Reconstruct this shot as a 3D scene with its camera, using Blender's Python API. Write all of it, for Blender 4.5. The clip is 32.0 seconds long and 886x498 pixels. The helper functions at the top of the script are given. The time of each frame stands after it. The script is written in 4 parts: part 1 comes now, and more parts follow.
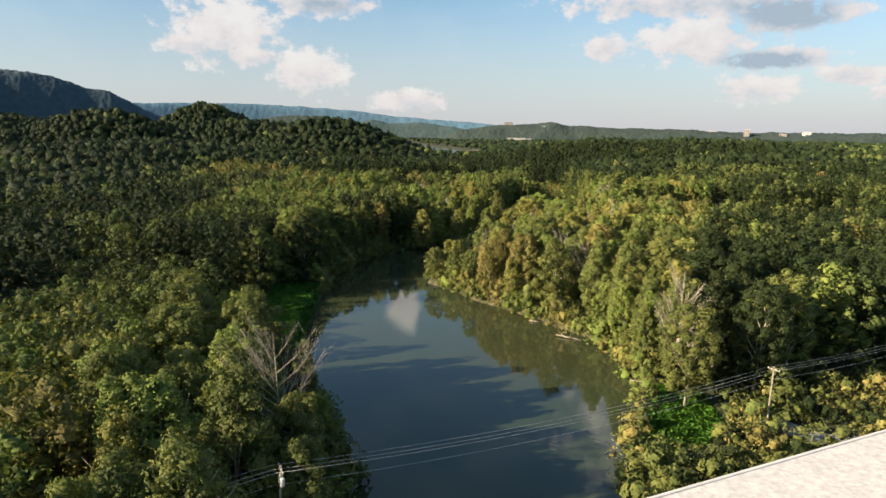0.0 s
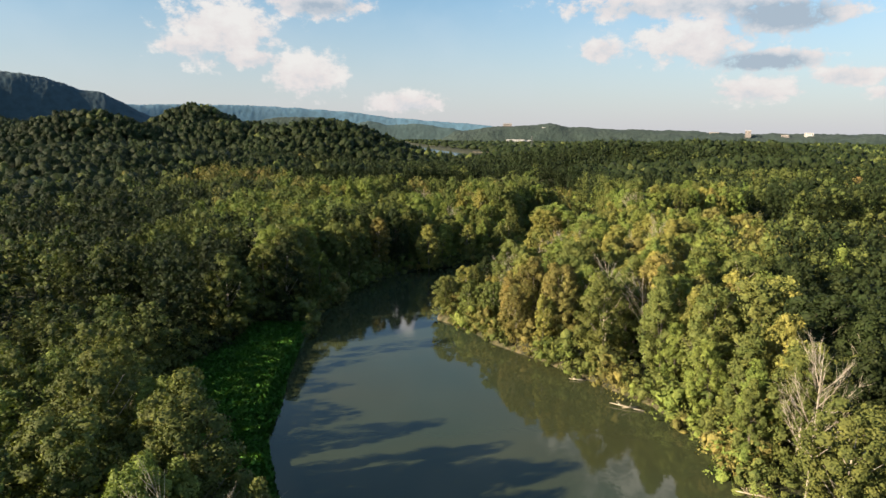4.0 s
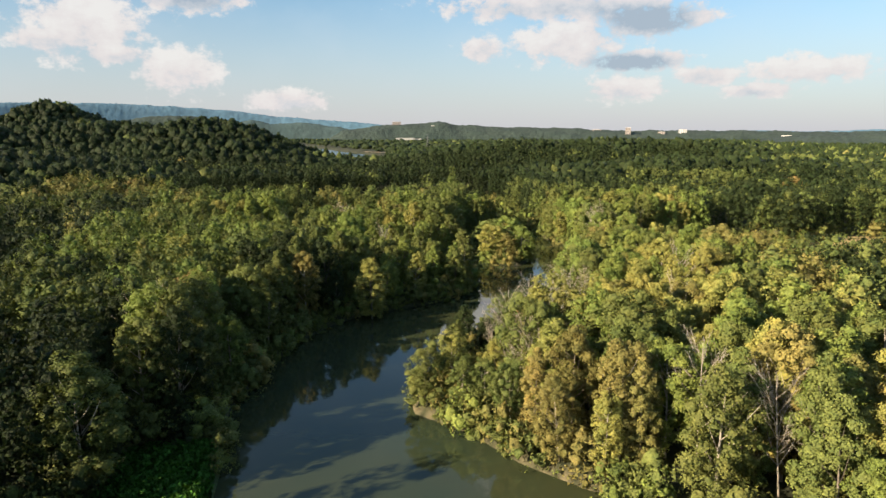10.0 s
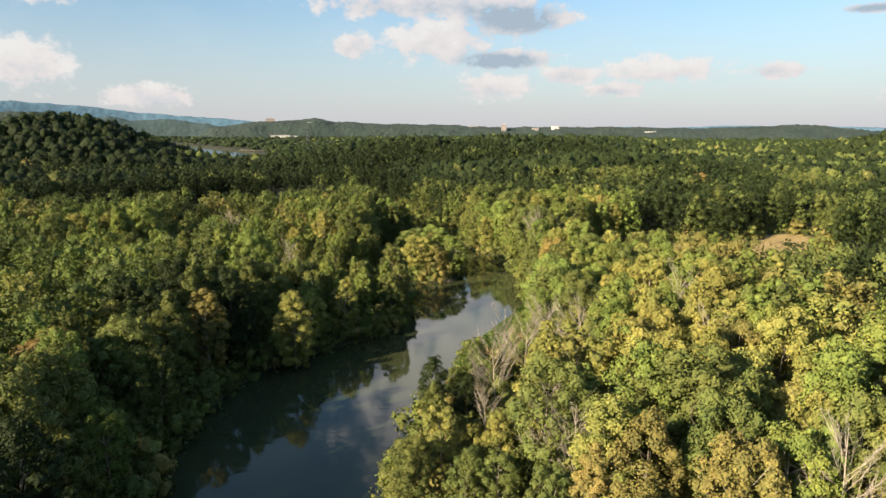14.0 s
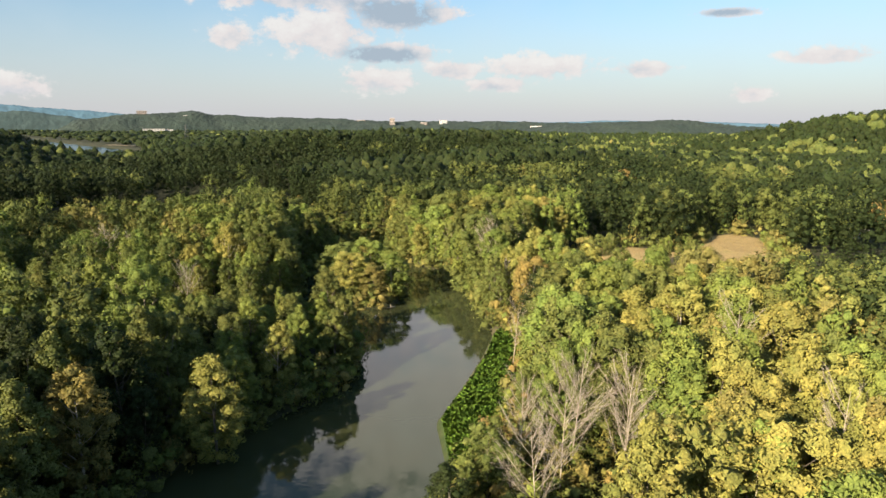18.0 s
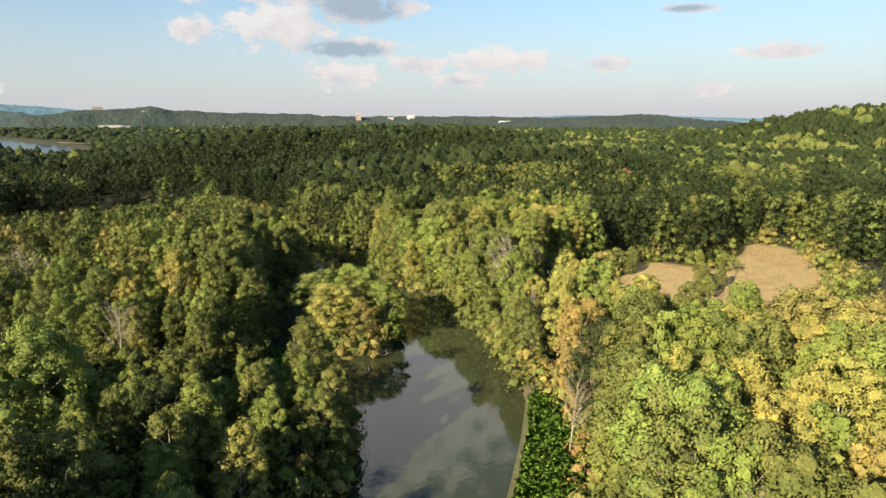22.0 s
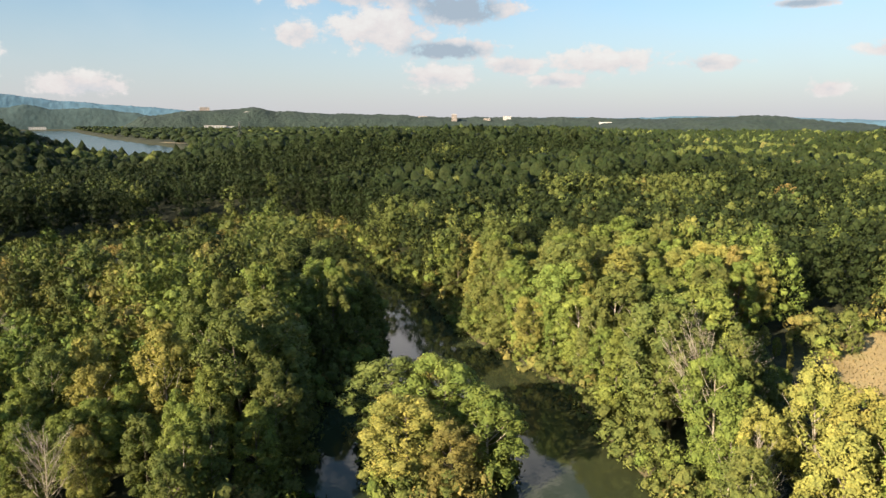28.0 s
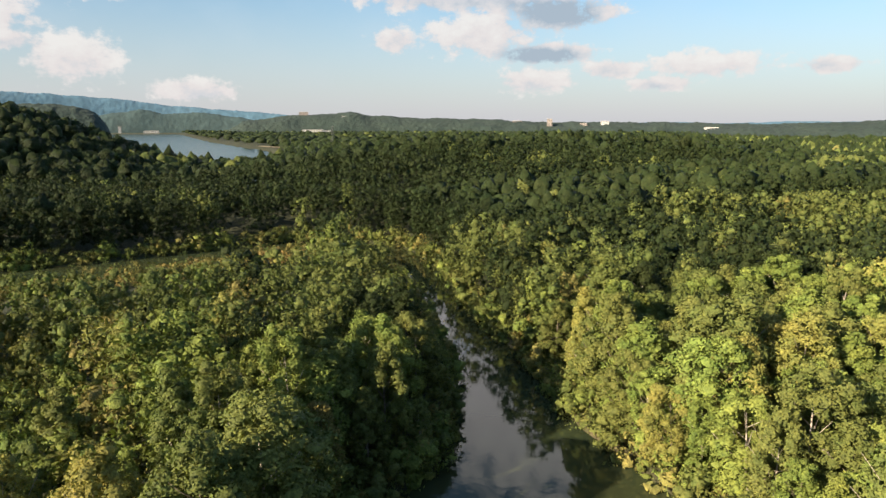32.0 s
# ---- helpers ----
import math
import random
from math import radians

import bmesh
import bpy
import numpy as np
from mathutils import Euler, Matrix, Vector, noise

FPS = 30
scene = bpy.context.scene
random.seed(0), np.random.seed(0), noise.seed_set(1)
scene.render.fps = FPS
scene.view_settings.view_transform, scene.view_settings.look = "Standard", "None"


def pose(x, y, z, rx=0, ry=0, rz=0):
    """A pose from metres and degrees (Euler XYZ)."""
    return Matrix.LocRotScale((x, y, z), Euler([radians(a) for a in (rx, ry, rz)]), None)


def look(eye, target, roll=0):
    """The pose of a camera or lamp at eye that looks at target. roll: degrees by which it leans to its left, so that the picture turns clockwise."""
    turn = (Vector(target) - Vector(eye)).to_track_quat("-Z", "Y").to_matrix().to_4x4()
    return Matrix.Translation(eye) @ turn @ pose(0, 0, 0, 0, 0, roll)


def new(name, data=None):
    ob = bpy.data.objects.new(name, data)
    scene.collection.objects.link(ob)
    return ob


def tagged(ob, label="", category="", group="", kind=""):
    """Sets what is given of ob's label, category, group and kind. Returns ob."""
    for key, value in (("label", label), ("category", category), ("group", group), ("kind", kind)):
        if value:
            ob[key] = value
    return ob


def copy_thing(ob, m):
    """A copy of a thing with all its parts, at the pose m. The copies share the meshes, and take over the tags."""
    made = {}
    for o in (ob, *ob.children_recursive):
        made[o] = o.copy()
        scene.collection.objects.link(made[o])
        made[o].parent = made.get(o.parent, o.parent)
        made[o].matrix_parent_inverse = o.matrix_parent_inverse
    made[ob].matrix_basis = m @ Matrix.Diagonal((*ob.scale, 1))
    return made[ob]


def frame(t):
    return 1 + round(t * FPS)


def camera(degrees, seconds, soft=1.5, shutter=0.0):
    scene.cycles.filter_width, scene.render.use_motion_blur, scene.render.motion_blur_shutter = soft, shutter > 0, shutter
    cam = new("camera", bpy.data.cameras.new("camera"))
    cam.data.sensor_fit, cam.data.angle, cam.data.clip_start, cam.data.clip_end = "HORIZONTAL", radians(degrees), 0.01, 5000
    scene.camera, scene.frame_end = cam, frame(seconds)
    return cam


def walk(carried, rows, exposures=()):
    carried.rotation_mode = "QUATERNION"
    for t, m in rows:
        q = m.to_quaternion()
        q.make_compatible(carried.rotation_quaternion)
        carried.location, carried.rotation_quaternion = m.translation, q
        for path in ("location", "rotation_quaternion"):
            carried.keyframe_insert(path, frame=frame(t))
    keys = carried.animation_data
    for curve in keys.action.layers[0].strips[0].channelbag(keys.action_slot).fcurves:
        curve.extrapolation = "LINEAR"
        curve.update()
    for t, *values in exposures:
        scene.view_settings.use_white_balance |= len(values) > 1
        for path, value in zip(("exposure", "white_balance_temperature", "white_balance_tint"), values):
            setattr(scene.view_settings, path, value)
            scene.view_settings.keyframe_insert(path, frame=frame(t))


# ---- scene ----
cam = camera(66.0, 32.0)
PATH = [
    (0, (41.296, -38.548, 52.635), (41.306, -36.576, 52.299), 0.4),
    (0.5, (40.828, -33.295, 52.772), (40.839, -31.324, 52.437), 0.4),
    (1, (40.44, -27.922, 52.889), (40.451, -25.95, 52.554), 0.4),
    (1.5, (40.048, -22.612, 53.012), (40.06, -20.64, 52.677), 0.4),
    (2, (39.721, -17.134, 53.128), (39.732, -15.163, 52.794), 0.3),
    (2.5, (39.173, -11.619, 53.254), (39.185, -9.648, 52.92), 0.3),
    (3, (38.624, -6.407, 53.345), (38.636, -4.435, 53.012), 0.3),
    (3.5, (37.991, -0.796, 53.342), (38.004, 1.176, 53.01), 0.3),
    (5.5, (34.081, 21.506, 54.015), (34.123, 23.477, 53.683), 0.3),
    (6, (32.83, 27.01, 54.106), (32.884, 28.982, 53.774), 0.2),
    (7, (29.844, 37.89, 54.364), (29.947, 39.859, 54.032), 0.2),
    (8, (26.845, 49.061, 54.45), (27.023, 51.026, 54.118), 0.1),
    (9, (24.099, 60.173, 54.523), (24.35, 62.129, 54.19), -0.2),
    (10, (21.001, 71.247, 54.652), (21.34, 73.189, 54.316), -0.1),
    (11, (18.394, 82.186, 54.758), (18.821, 84.111, 54.42), -0.1),
    (12, (16.232, 93.018, 54.959), (16.745, 94.921, 54.618), -0.2),
    (13, (14.815, 104.056, 54.837), (15.411, 105.934, 54.493), -0.4),
    (14, (13.885, 115.249, 54.545), (14.566, 117.098, 54.199), -0.2),
    (14.5, (13.803, 120.798, 54.574), (14.522, 122.631, 54.226), -0.5),
    (16.5, (13.422, 144.417, 54.071), (14.299, 146.179, 53.716), -0.0),
    (17, (13.739, 150.22, 54.133), (14.651, 151.964, 53.777), 0.0),
    (18, (14.888, 161.415, 54.343), (15.864, 163.122, 53.98), -0.0),
    (19, (16.934, 172.444, 54.547), (17.964, 174.119, 54.181), -0.1),
    (20, (20.185, 183.22, 54.694), (21.243, 184.876, 54.324), -0.2),
    (21, (23.966, 193.971, 54.691), (25.027, 195.625, 54.318), -0.2),
    (22, (28.112, 204.037, 54.833), (29.169, 205.692, 54.456), -0.2),
    (23, (33.063, 214.312, 54.755), (34.097, 215.982, 54.377), -0.1),
    (24, (38.0, 224.477, 54.72), (39.008, 226.162, 54.342), -0.0),
    (25, (43.069, 234.817, 54.558), (44.045, 236.522, 54.18), 0.0),
    (25.5, (45.467, 239.929, 54.535), (46.424, 241.645, 54.159), 0.1),
    (27.5, (55.577, 260.431, 54.801), (56.427, 262.202, 54.426), -0.1),
    (28, (57.905, 265.632, 54.905), (58.727, 267.417, 54.531), -0.1),
    (29, (62.489, 275.842, 54.978), (63.25, 277.654, 54.609), -0.1),
    (30, (66.762, 286.358, 54.997), (67.458, 288.197, 54.631), -0.0),
    (31, (70.881, 296.621, 55.122), (71.515, 298.483, 54.758), 0.0),
    (32, (75.52, 306.642, 55.124), (76.094, 308.524, 54.763), -0.0),
]
walk(cam, [(t, look(eye, target, roll)) for t, eye, target, roll in PATH], [(0, 1.28), (32, 1.28)])

# ---- light ----
SUN_AZ, SUN_EL = -111.0, 22.0        # degrees clockwise from +y; height


def node(nt, kind, **kw):
    n = nt.nodes.new(kind)
    for k, v in kw.items():
        n.inputs[k].default_value = v
    return n


def maths(nt, op, a, b=None, c=None):
    n = nt.nodes.new("ShaderNodeMath")
    n.operation = op
    for i, v in enumerate((a, b, c)):
        if v is None:
            continue
        if isinstance(v, (int, float)):
            n.inputs[i].default_value = v
        else:
            nt.links.new(v, n.inputs[i])
    return n.outputs[0]


def ramp(nt, fac, stops):
    n = nt.nodes.new("ShaderNodeValToRGB")
    el = n.color_ramp.elements
    while len(el) < len(stops):
        el.new(0.5)
    for e, (p, c) in zip(el, stops):
        e.position, e.color = p, (*c, 1)
    nt.links.new(fac, n.inputs[0])
    return n.outputs[0]


def mixed(nt, fac, a, b, how="MIX"):
    n = nt.nodes.new("ShaderNodeMix")
    n.data_type, n.blend_type = "RGBA", how
    for i, v in ((0, fac), (6, a), (7, b)):
        if isinstance(v, (int, float)):
            n.inputs[i].default_value = v
        elif isinstance(v, tuple):
            n.inputs[i].default_value = (*v, 1)
        else:
            nt.links.new(v, n.inputs[i])
    return n.outputs[2]


# clouds: azimuth, height, half width, half height in degrees, and how grey
CLOUDS = [(-16.8, 7.8, 4.3, 2.6, 0), (-19.5, 6.7, 2.3, 1.0, 0), (-14.8, 5.8, 2.5, 0.7, .1), (-10.7, 4.8, 3.1, 1.8, 0),
          (-9.5, 10.0, 3.8, 1.0, .5), (-2.5, 2.6, 3.3, 0.9, .15), (19.2, 9.8, 9.0, 1.1, .3), (26.2, 8.6, 4.3, 1.3, .8),
          (20.0, 7.1, 4.7, 1.7, 0), (13.1, 6.7, 1.7, 1.1, .1)]
CLOUDS += [(25.0, 5.5, 3.8, 0.8, .9), (24.4, 3.5, 3.3, 1.0, .1), (37.4, 4.5, 4.5, 1.0, 0), (30.5, 4.3, 2.4, 0.8, .15),
           (34.2, 3.1, 2.6, 0.6, .2), (45.8, 4.2, 2.1, 0.6, .2), (58.4, 4.8, 2.8, 0.6, .1), (53.6, 2.2, 1.3, 0.6, .1),
           (51.5, 8.1, 2.1, 0.35, .7), (27, 22, 13, 8, .1), (17, 15.5, 7, 3.2, .1), (-3, 14.6, 1.3, 1.6, 0)]

world = bpy.data.worlds.new("sky")
scene.world = world
world.use_nodes = True
wt = world.node_tree
wt.nodes.clear()
sky = wt.nodes.new("ShaderNodeTexSky")
sky.sky_type, sky.sun_disc = "NISHITA", False
sky.sun_elevation, sky.sun_rotation = radians(SUN_EL), radians(SUN_AZ)
sky.air_density, sky.dust_density, sky.ozone_density = 1.0, 0.7, 2.2
where = wt.nodes.new("ShaderNodeTexCoord").outputs["Generated"]
sep = wt.nodes.new("ShaderNodeSeparateXYZ")
wt.links.new(where, sep.inputs[0])
az = maths(wt, "MULTIPLY", maths(wt, "ARCTAN2", sep.outputs[0], sep.outputs[1]), 57.29578)
el = maths(wt, "MULTIPLY", maths(wt, "ARCSINE", sep.outputs[2]), 57.29578)
flat = wt.nodes.new("ShaderNodeCombineXYZ")
wt.links.new(az, flat.inputs[0])
wt.links.new(maths(wt, "MULTIPLY", el, 1.35), flat.inputs[1])
puff = node(wt, "ShaderNodeTexNoise", Scale=0.55, Detail=9.0, Roughness=0.62)
wt.links.new(flat.outputs[0], puff.inputs["Vector"])
broad = node(wt, "ShaderNodeTexNoise", Scale=0.16, Detail=4.0)
wt.links.new(flat.outputs[0], broad.inputs["Vector"])
cover, grey, lift = None, None, None
for a0, e0, w, h, g in CLOUDS:
    u = maths(wt, "MULTIPLY", maths(wt, "SUBTRACT", az, a0), 1 / w)
    v = maths(wt, "MULTIPLY", maths(wt, "SUBTRACT", el, e0), 1 / h)
    r = maths(wt, "SQRT", maths(wt, "ADD", maths(wt, "MULTIPLY", u, u), maths(wt, "MULTIPLY", v, v)))
    m = maths(wt, "SUBTRACT", 1.38, r)
    soft_in = maths(wt, "MAXIMUM", m, 0.0)
    gg = maths(wt, "MULTIPLY", soft_in, g)
    vv = maths(wt, "MULTIPLY", soft_in, v)
    if e0 > 12:
        m = maths(wt, "MULTIPLY", m, 1.25)
    cover = m if cover is None else maths(wt, "MAXIMUM", cover, m)
    grey = gg if grey is None else maths(wt, "ADD", grey, gg)
    lift = vv if lift is None else maths(wt, "ADD", lift, vv)
rough_edge = maths(wt, "MULTIPLY", maths(wt, "SUBTRACT", puff.outputs[0], 0.5), 2.9)
dens = maths(wt, "ADD", maths(wt, "MAXIMUM", cover, -0.7), rough_edge)
mask = wt.nodes.new("ShaderNodeMapRange")
mask.interpolation_type = "SMOOTHSTEP"
mask.inputs[1].default_value, mask.inputs[2].default_value = 0.16, 0.74
wt.links.new(dens, mask.inputs[0])
shade = maths(wt, "ADD", maths(wt, "MULTIPLY", lift, 0.30), maths(wt, "SUBTRACT", maths(wt, "MULTIPLY", puff.outputs[0], 1.3), maths(wt, "MULTIPLY", grey, 0.9)))
cloud_col = ramp(wt, shade, [(0.0, (0.46, 0.55, 0.65)), (0.30, (0.74, 0.76, 0.80)), (0.55, (0.92, 0.86, 0.85)), (0.85, (1.0, 0.97, 0.94))])
veil = maths(wt, "MULTIPLY", maths(wt, "MAXIMUM", maths(wt, "SUBTRACT", broad.outputs[0], 0.42), 0.0), 0.5)
bright = mixed(wt, 1.0, cloud_col, (5.5, 5.5, 5.5), "MULTIPLY")
hazy = mixed(wt, veil, mixed(wt, 1.0, sky.outputs[0], (0.88, 0.99, 1.0), "MULTIPLY"), (4.5, 5.3, 5.8))
low = wt.nodes.new("ShaderNodeMapRange")
low.inputs[1].default_value, low.inputs[2].default_value, low.inputs[3].default_value, low.inputs[4].default_value = 0.0, 11.0, 0.88, 0.0
wt.links.new(el, low.inputs[0])
hazy = mixed(wt, low.outputs[0], hazy, (3.85, 3.8, 4.15))
# clouds above 12 degrees are boosted so the river mirrors them brighter
high = wt.nodes.new("ShaderNodeMapRange")
high.inputs[1].default_value, high.inputs[2].default_value, high.inputs[3].default_value, high.inputs[4].default_value = 12.0, 17.0, 1.0, 1.75
wt.links.new(el, high.inputs[0])
bright = mixed(wt, 1.0, bright, high.outputs[0], "MULTIPLY")
whole = mixed(wt, maths(wt, "MULTIPLY", mask.outputs[0], 0.93), hazy, bright)
back = node(wt, "ShaderNodeBackground", Strength=0.066)
wt.links.new(whole, back.inputs[0])
wt.links.new(back.outputs[0], wt.nodes.new("ShaderNodeOutputWorld").inputs[0])

lamp = bpy.data.lights.new("sun", "SUN")
lamp.energy, lamp.angle, lamp.color = 5.0, radians(0.6), (1.0, 0.83, 0.60)
sun = new("sun", lamp)
sa, se = radians(SUN_AZ), radians(SUN_EL)
to_sun = Vector((math.sin(sa) * math.cos(se), math.cos(sa) * math.cos(se), math.sin(se)))
sun.matrix_world = look((0, 0, 400), Vector((0, 0, 400)) - to_sun)

# ---- materials ----


def material(name, rough=0.8):
    m = bpy.data.materials.new(name)
    m.use_nodes = True
    nt = m.node_tree
    p = nt.nodes["Principled BSDF"]
    p.inputs["Roughness"].default_value = rough
    return m, nt, p


def place(nt):
    return nt.nodes.new("ShaderNodeNewGeometry").outputs["Position"]


def noise_at(nt, scale, detail=4.0, rough=0.55, vec=None):
    n = node(nt, "ShaderNodeTexNoise", Scale=scale, Detail=detail, Roughness=rough)
    nt.links.new(vec or place(nt), n.inputs["Vector"])
    return n.outputs[0]


def bumped(nt, p, height, strength, distance=0.1):
    b = node(nt, "ShaderNodeBump", Strength=strength, Distance=distance)
    nt.links.new(height, b.inputs["Height"])
    nt.links.new(b.outputs[0], p.inputs["Normal"])


def leafy(name, from_object):
    """Leaves whose hue comes from the tree they belong to, with each spray a little different, and light passing through."""
    m, nt, p = material(name, 0.55)
    if from_object:
        hue = nt.nodes.new("ShaderNodeObjectInfo").outputs["Color"]
    else:
        a = nt.nodes.new("ShaderNodeAttribute")
        a.attribute_name = "hue"
        hue = a.outputs["Color"]
    each = nt.nodes.new("ShaderNodeNewGeometry").outputs["Random Per Island"]
    vary = ramp(nt, each, [(0, (0.86, 0.88, 0.86)), (0.5, (1.0, 1.0, 1.0)), (1, (1.16, 1.13, 1.08))])
    col = mixed(nt, 1.0, hue, vary, "MULTIPLY")
    pos = place(nt)
    speckle = noise_at(nt, 4.2, 4.0, 0.75, pos)
    col = mixed(nt, 1.0, col, ramp(nt, speckle, [(0.32, (0.58, 0.62, 0.58)), (0.50, (1.0, 1.0, 1.0)), (0.68, (1.40, 1.34, 1.15))]), "MULTIPLY")
    tufts = noise_at(nt, 1.3 if from_object else 0.8, 5.0, 0.7, pos)
    col = mixed(nt, 1.0, col, ramp(nt, tufts, [(0.34, (0.66, 0.68, 0.68)), (0.52, (1.0, 1.0, 1.0)), (0.68, (1.28, 1.24, 1.12))]), "MULTIPLY")
    bumped(nt, p, tufts, 0.45 if from_object else 0.8, 0.5 if from_object else 1.1)
    big = ramp(nt, noise_at(nt, 0.35, 3.0), [(0.3, (0.72, 0.8, 0.75)), (0.7, (1.25, 1.15, 1.05))])
    col = mixed(nt, 1.0, col, big, "MULTIPLY")
    nt.links.new(col, p.inputs["Base Color"])
    p.inputs["Specular IOR Level"].default_value = 0.12
    p.inputs["Diffuse Roughness"].default_value = 1.0
    t = nt.nodes.new("ShaderNodeBsdfTranslucent")
    nt.links.new(mixed(nt, 1.0, col, (1.15, 1.25, 0.6), "MULTIPLY"), t.inputs[0])
    mx = nt.nodes.new("ShaderNodeMixShader")
    mx.inputs[0].default_value = 0.14
    nt.links.new(p.outputs[0], mx.inputs[1])
    nt.links.new(t.outputs[0], mx.inputs[2])
    nt.links.new(mx.outputs[0], nt.nodes["Material Output"].inputs[0])
    return m


LEAF = leafy("leaves_of_tree", True)
WOOD_LEAF = leafy("leaves_of_woods", False)


def surface(name, stops, scale, rough=0.85, bump=0.4, fine=None, dist=0.1, metal=0.0):
    m, nt, p = material(name, rough)
    c = ramp(nt, noise_at(nt, scale, 6.0), stops)
    if fine:
        c = mixed(nt, 0.5, c, ramp(nt, noise_at(nt, fine, 3.0), [(0.3, (0.6, 0.6, 0.6)), (0.7, (1.35, 1.35, 1.35))]), "MULTIPLY")
    nt.links.new(c, p.inputs["Base Color"])
    p.inputs["Metallic"].default_value = metal
    bumped(nt, p, noise_at(nt, fine or scale * 6, 4.0), bump, dist)
    return m


BARK = surface("bark", [(0.3, (0.10, 0.08, 0.06)), (0.7, (0.24, 0.20, 0.15))], 1.5, 0.9, 0.5, 9)
PALE_BARK = surface("pale_bark", [(0.3, (0.24, 0.20, 0.15)), (0.55, (0.44, 0.38, 0.30)), (0.75, (0.58, 0.52, 0.44))], 0.9, 0.85, 0.4, 7)
CONCRETE = surface("concrete", [(0.3, (0.62, 0.60, 0.57)), (0.7, (0.76, 0.73, 0.70))], 0.35, 0.85, 0.2, 5)
DECK = surface("deck_concrete", [(0.3, (0.58, 0.55, 0.53)), (0.7, (0.63, 0.595, 0.57))], 0.12, 0.9, 0.05, 1.2)
POLE_WOOD = surface("pole_wood", [(0.3, (0.26, 0.21, 0.15)), (0.7, (0.42, 0.36, 0.27))], 2.0, 0.9, 0.4, 14)
STEEL = surface("galvanised_steel", [(0.3, (0.08, 0.09, 0.09)), (0.7, (0.15, 0.15, 0.15))], 1.0, 0.6, 0.1, 8, metal=0.3)
CABLE = surface("cable", [(0.3, (0.32, 0.33, 0.33)), (0.7, (0.48, 0.48, 0.47))], 1.0, 0.5, 0.1, 8)
PORCELAIN = surface("porcelain", [(0.3, (0.5, 0.5, 0.48)), (0.7, (0.68, 0.67, 0.64))], 2, 0.3, 0.1, 8)
WHITE_WALL = surface("white_wall", [(0.3, (0.46, 0.45, 0.44)), (0.7, (0.60, 0.59, 0.57))], 0.05, 0.8, 0.1, 2)
TAN_WALL = surface("tan_wall", [(0.3, (0.27, 0.23, 0.21)), (0.7, (0.36, 0.31, 0.28))], 0.05, 0.8, 0.1, 2)
ROOF = surface("roof", [(0.3, (0.46, 0.42, 0.40)), (0.7, (0.66, 0.62, 0.58))], 0.1, 0.7, 0.1, 2)
DARK_GLASS = surface("dark_glass", [(0.3, (0.03, 0.04, 0.05)), (0.7, (0.06, 0.07, 0.08))], 0.5, 0.15, 0.02, 2)
DEADWOOD = surface("driftwood", [(0.3, (0.34, 0.28, 0.2)), (0.7, (0.55, 0.47, 0.36))], 1.5, 0.9, 0.4, 9)
SAND = surface("sand", [(0.3, (0.40, 0.32, 0.20)), (0.7, (0.56, 0.46, 0.31))], 0.05, 0.95, 0.2, 1.5)
GRAVEL = surface("gravel", [(0.3, (0.24, 0.23, 0.20)), (0.7, (0.36, 0.34, 0.31))], 0.6, 0.95, 0.5, 9)
# both far materials have distance haze mixed into the base colour
HAZE_BLUE = surface("haze_tinted_ridge", [(0.3, (0.078, 0.160, 0.225)), (0.7, (0.10, 0.185, 0.255))], 0.006, 0.95, 0.6, 0.03, 8)
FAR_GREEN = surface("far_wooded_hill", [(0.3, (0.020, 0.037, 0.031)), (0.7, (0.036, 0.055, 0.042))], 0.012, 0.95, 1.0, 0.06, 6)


def ground_stuff():
    m, nt, p = material("ground", 0.95)
    a = nt.nodes.new("ShaderNodeAttribute")
    a.attribute_name = "cover"
    s = nt.nodes.new("ShaderNodeSeparateColor")
    nt.links.new(a.outputs["Color"], s.inputs[0])
    pos = place(nt)
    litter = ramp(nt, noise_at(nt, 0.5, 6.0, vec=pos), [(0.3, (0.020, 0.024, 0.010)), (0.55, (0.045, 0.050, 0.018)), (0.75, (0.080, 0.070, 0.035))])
    meadow = ramp(nt, noise_at(nt, 0.12, 6.0, vec=pos), [(0.3, (0.38, 0.275, 0.12)), (0.55, (0.50, 0.37, 0.17)), (0.75, (0.36, 0.31, 0.12))])
    turf = ramp(nt, noise_at(nt, 0.6, 5.0, vec=pos), [(0.3, (0.035, 0.085, 0.012)), (0.7, (0.08, 0.16, 0.025))])
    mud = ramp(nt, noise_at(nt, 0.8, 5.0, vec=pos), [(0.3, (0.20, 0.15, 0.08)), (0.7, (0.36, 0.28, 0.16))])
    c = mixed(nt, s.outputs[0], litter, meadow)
    c = mixed(nt, s.outputs[1], c, turf)
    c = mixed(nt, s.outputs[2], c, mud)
    nt.links.new(c, p.inputs["Base Color"])
    bumped(nt, p, noise_at(nt, 1.6, 6.0, vec=pos), 0.8, 0.4)
    return m


def water_stuff(name, rough, ripple):
    m, nt, p = material(name, rough)
    pos = place(nt)
    c = ramp(nt, noise_at(nt, 0.02, 4.0, vec=pos), [(0.35, (0.034, 0.048, 0.026)), (0.65, (0.048, 0.052, 0.022))])
    nt.links.new(c, p.inputs["Base Color"])
    p.inputs["IOR"].default_value = 1.38
    p.inputs["Specular IOR Level"].default_value = 0.5
    bumped(nt, p, noise_at(nt, 0.7, 3.0, vec=pos), ripple, 0.25)
    return m


GROUND, WATER, FAR_WATER = ground_stuff(), water_stuff("river_water", 0.03, 0.035), water_stuff("rippled_river_water", 0.22, 0.35)

# ---- mesh helpers ----


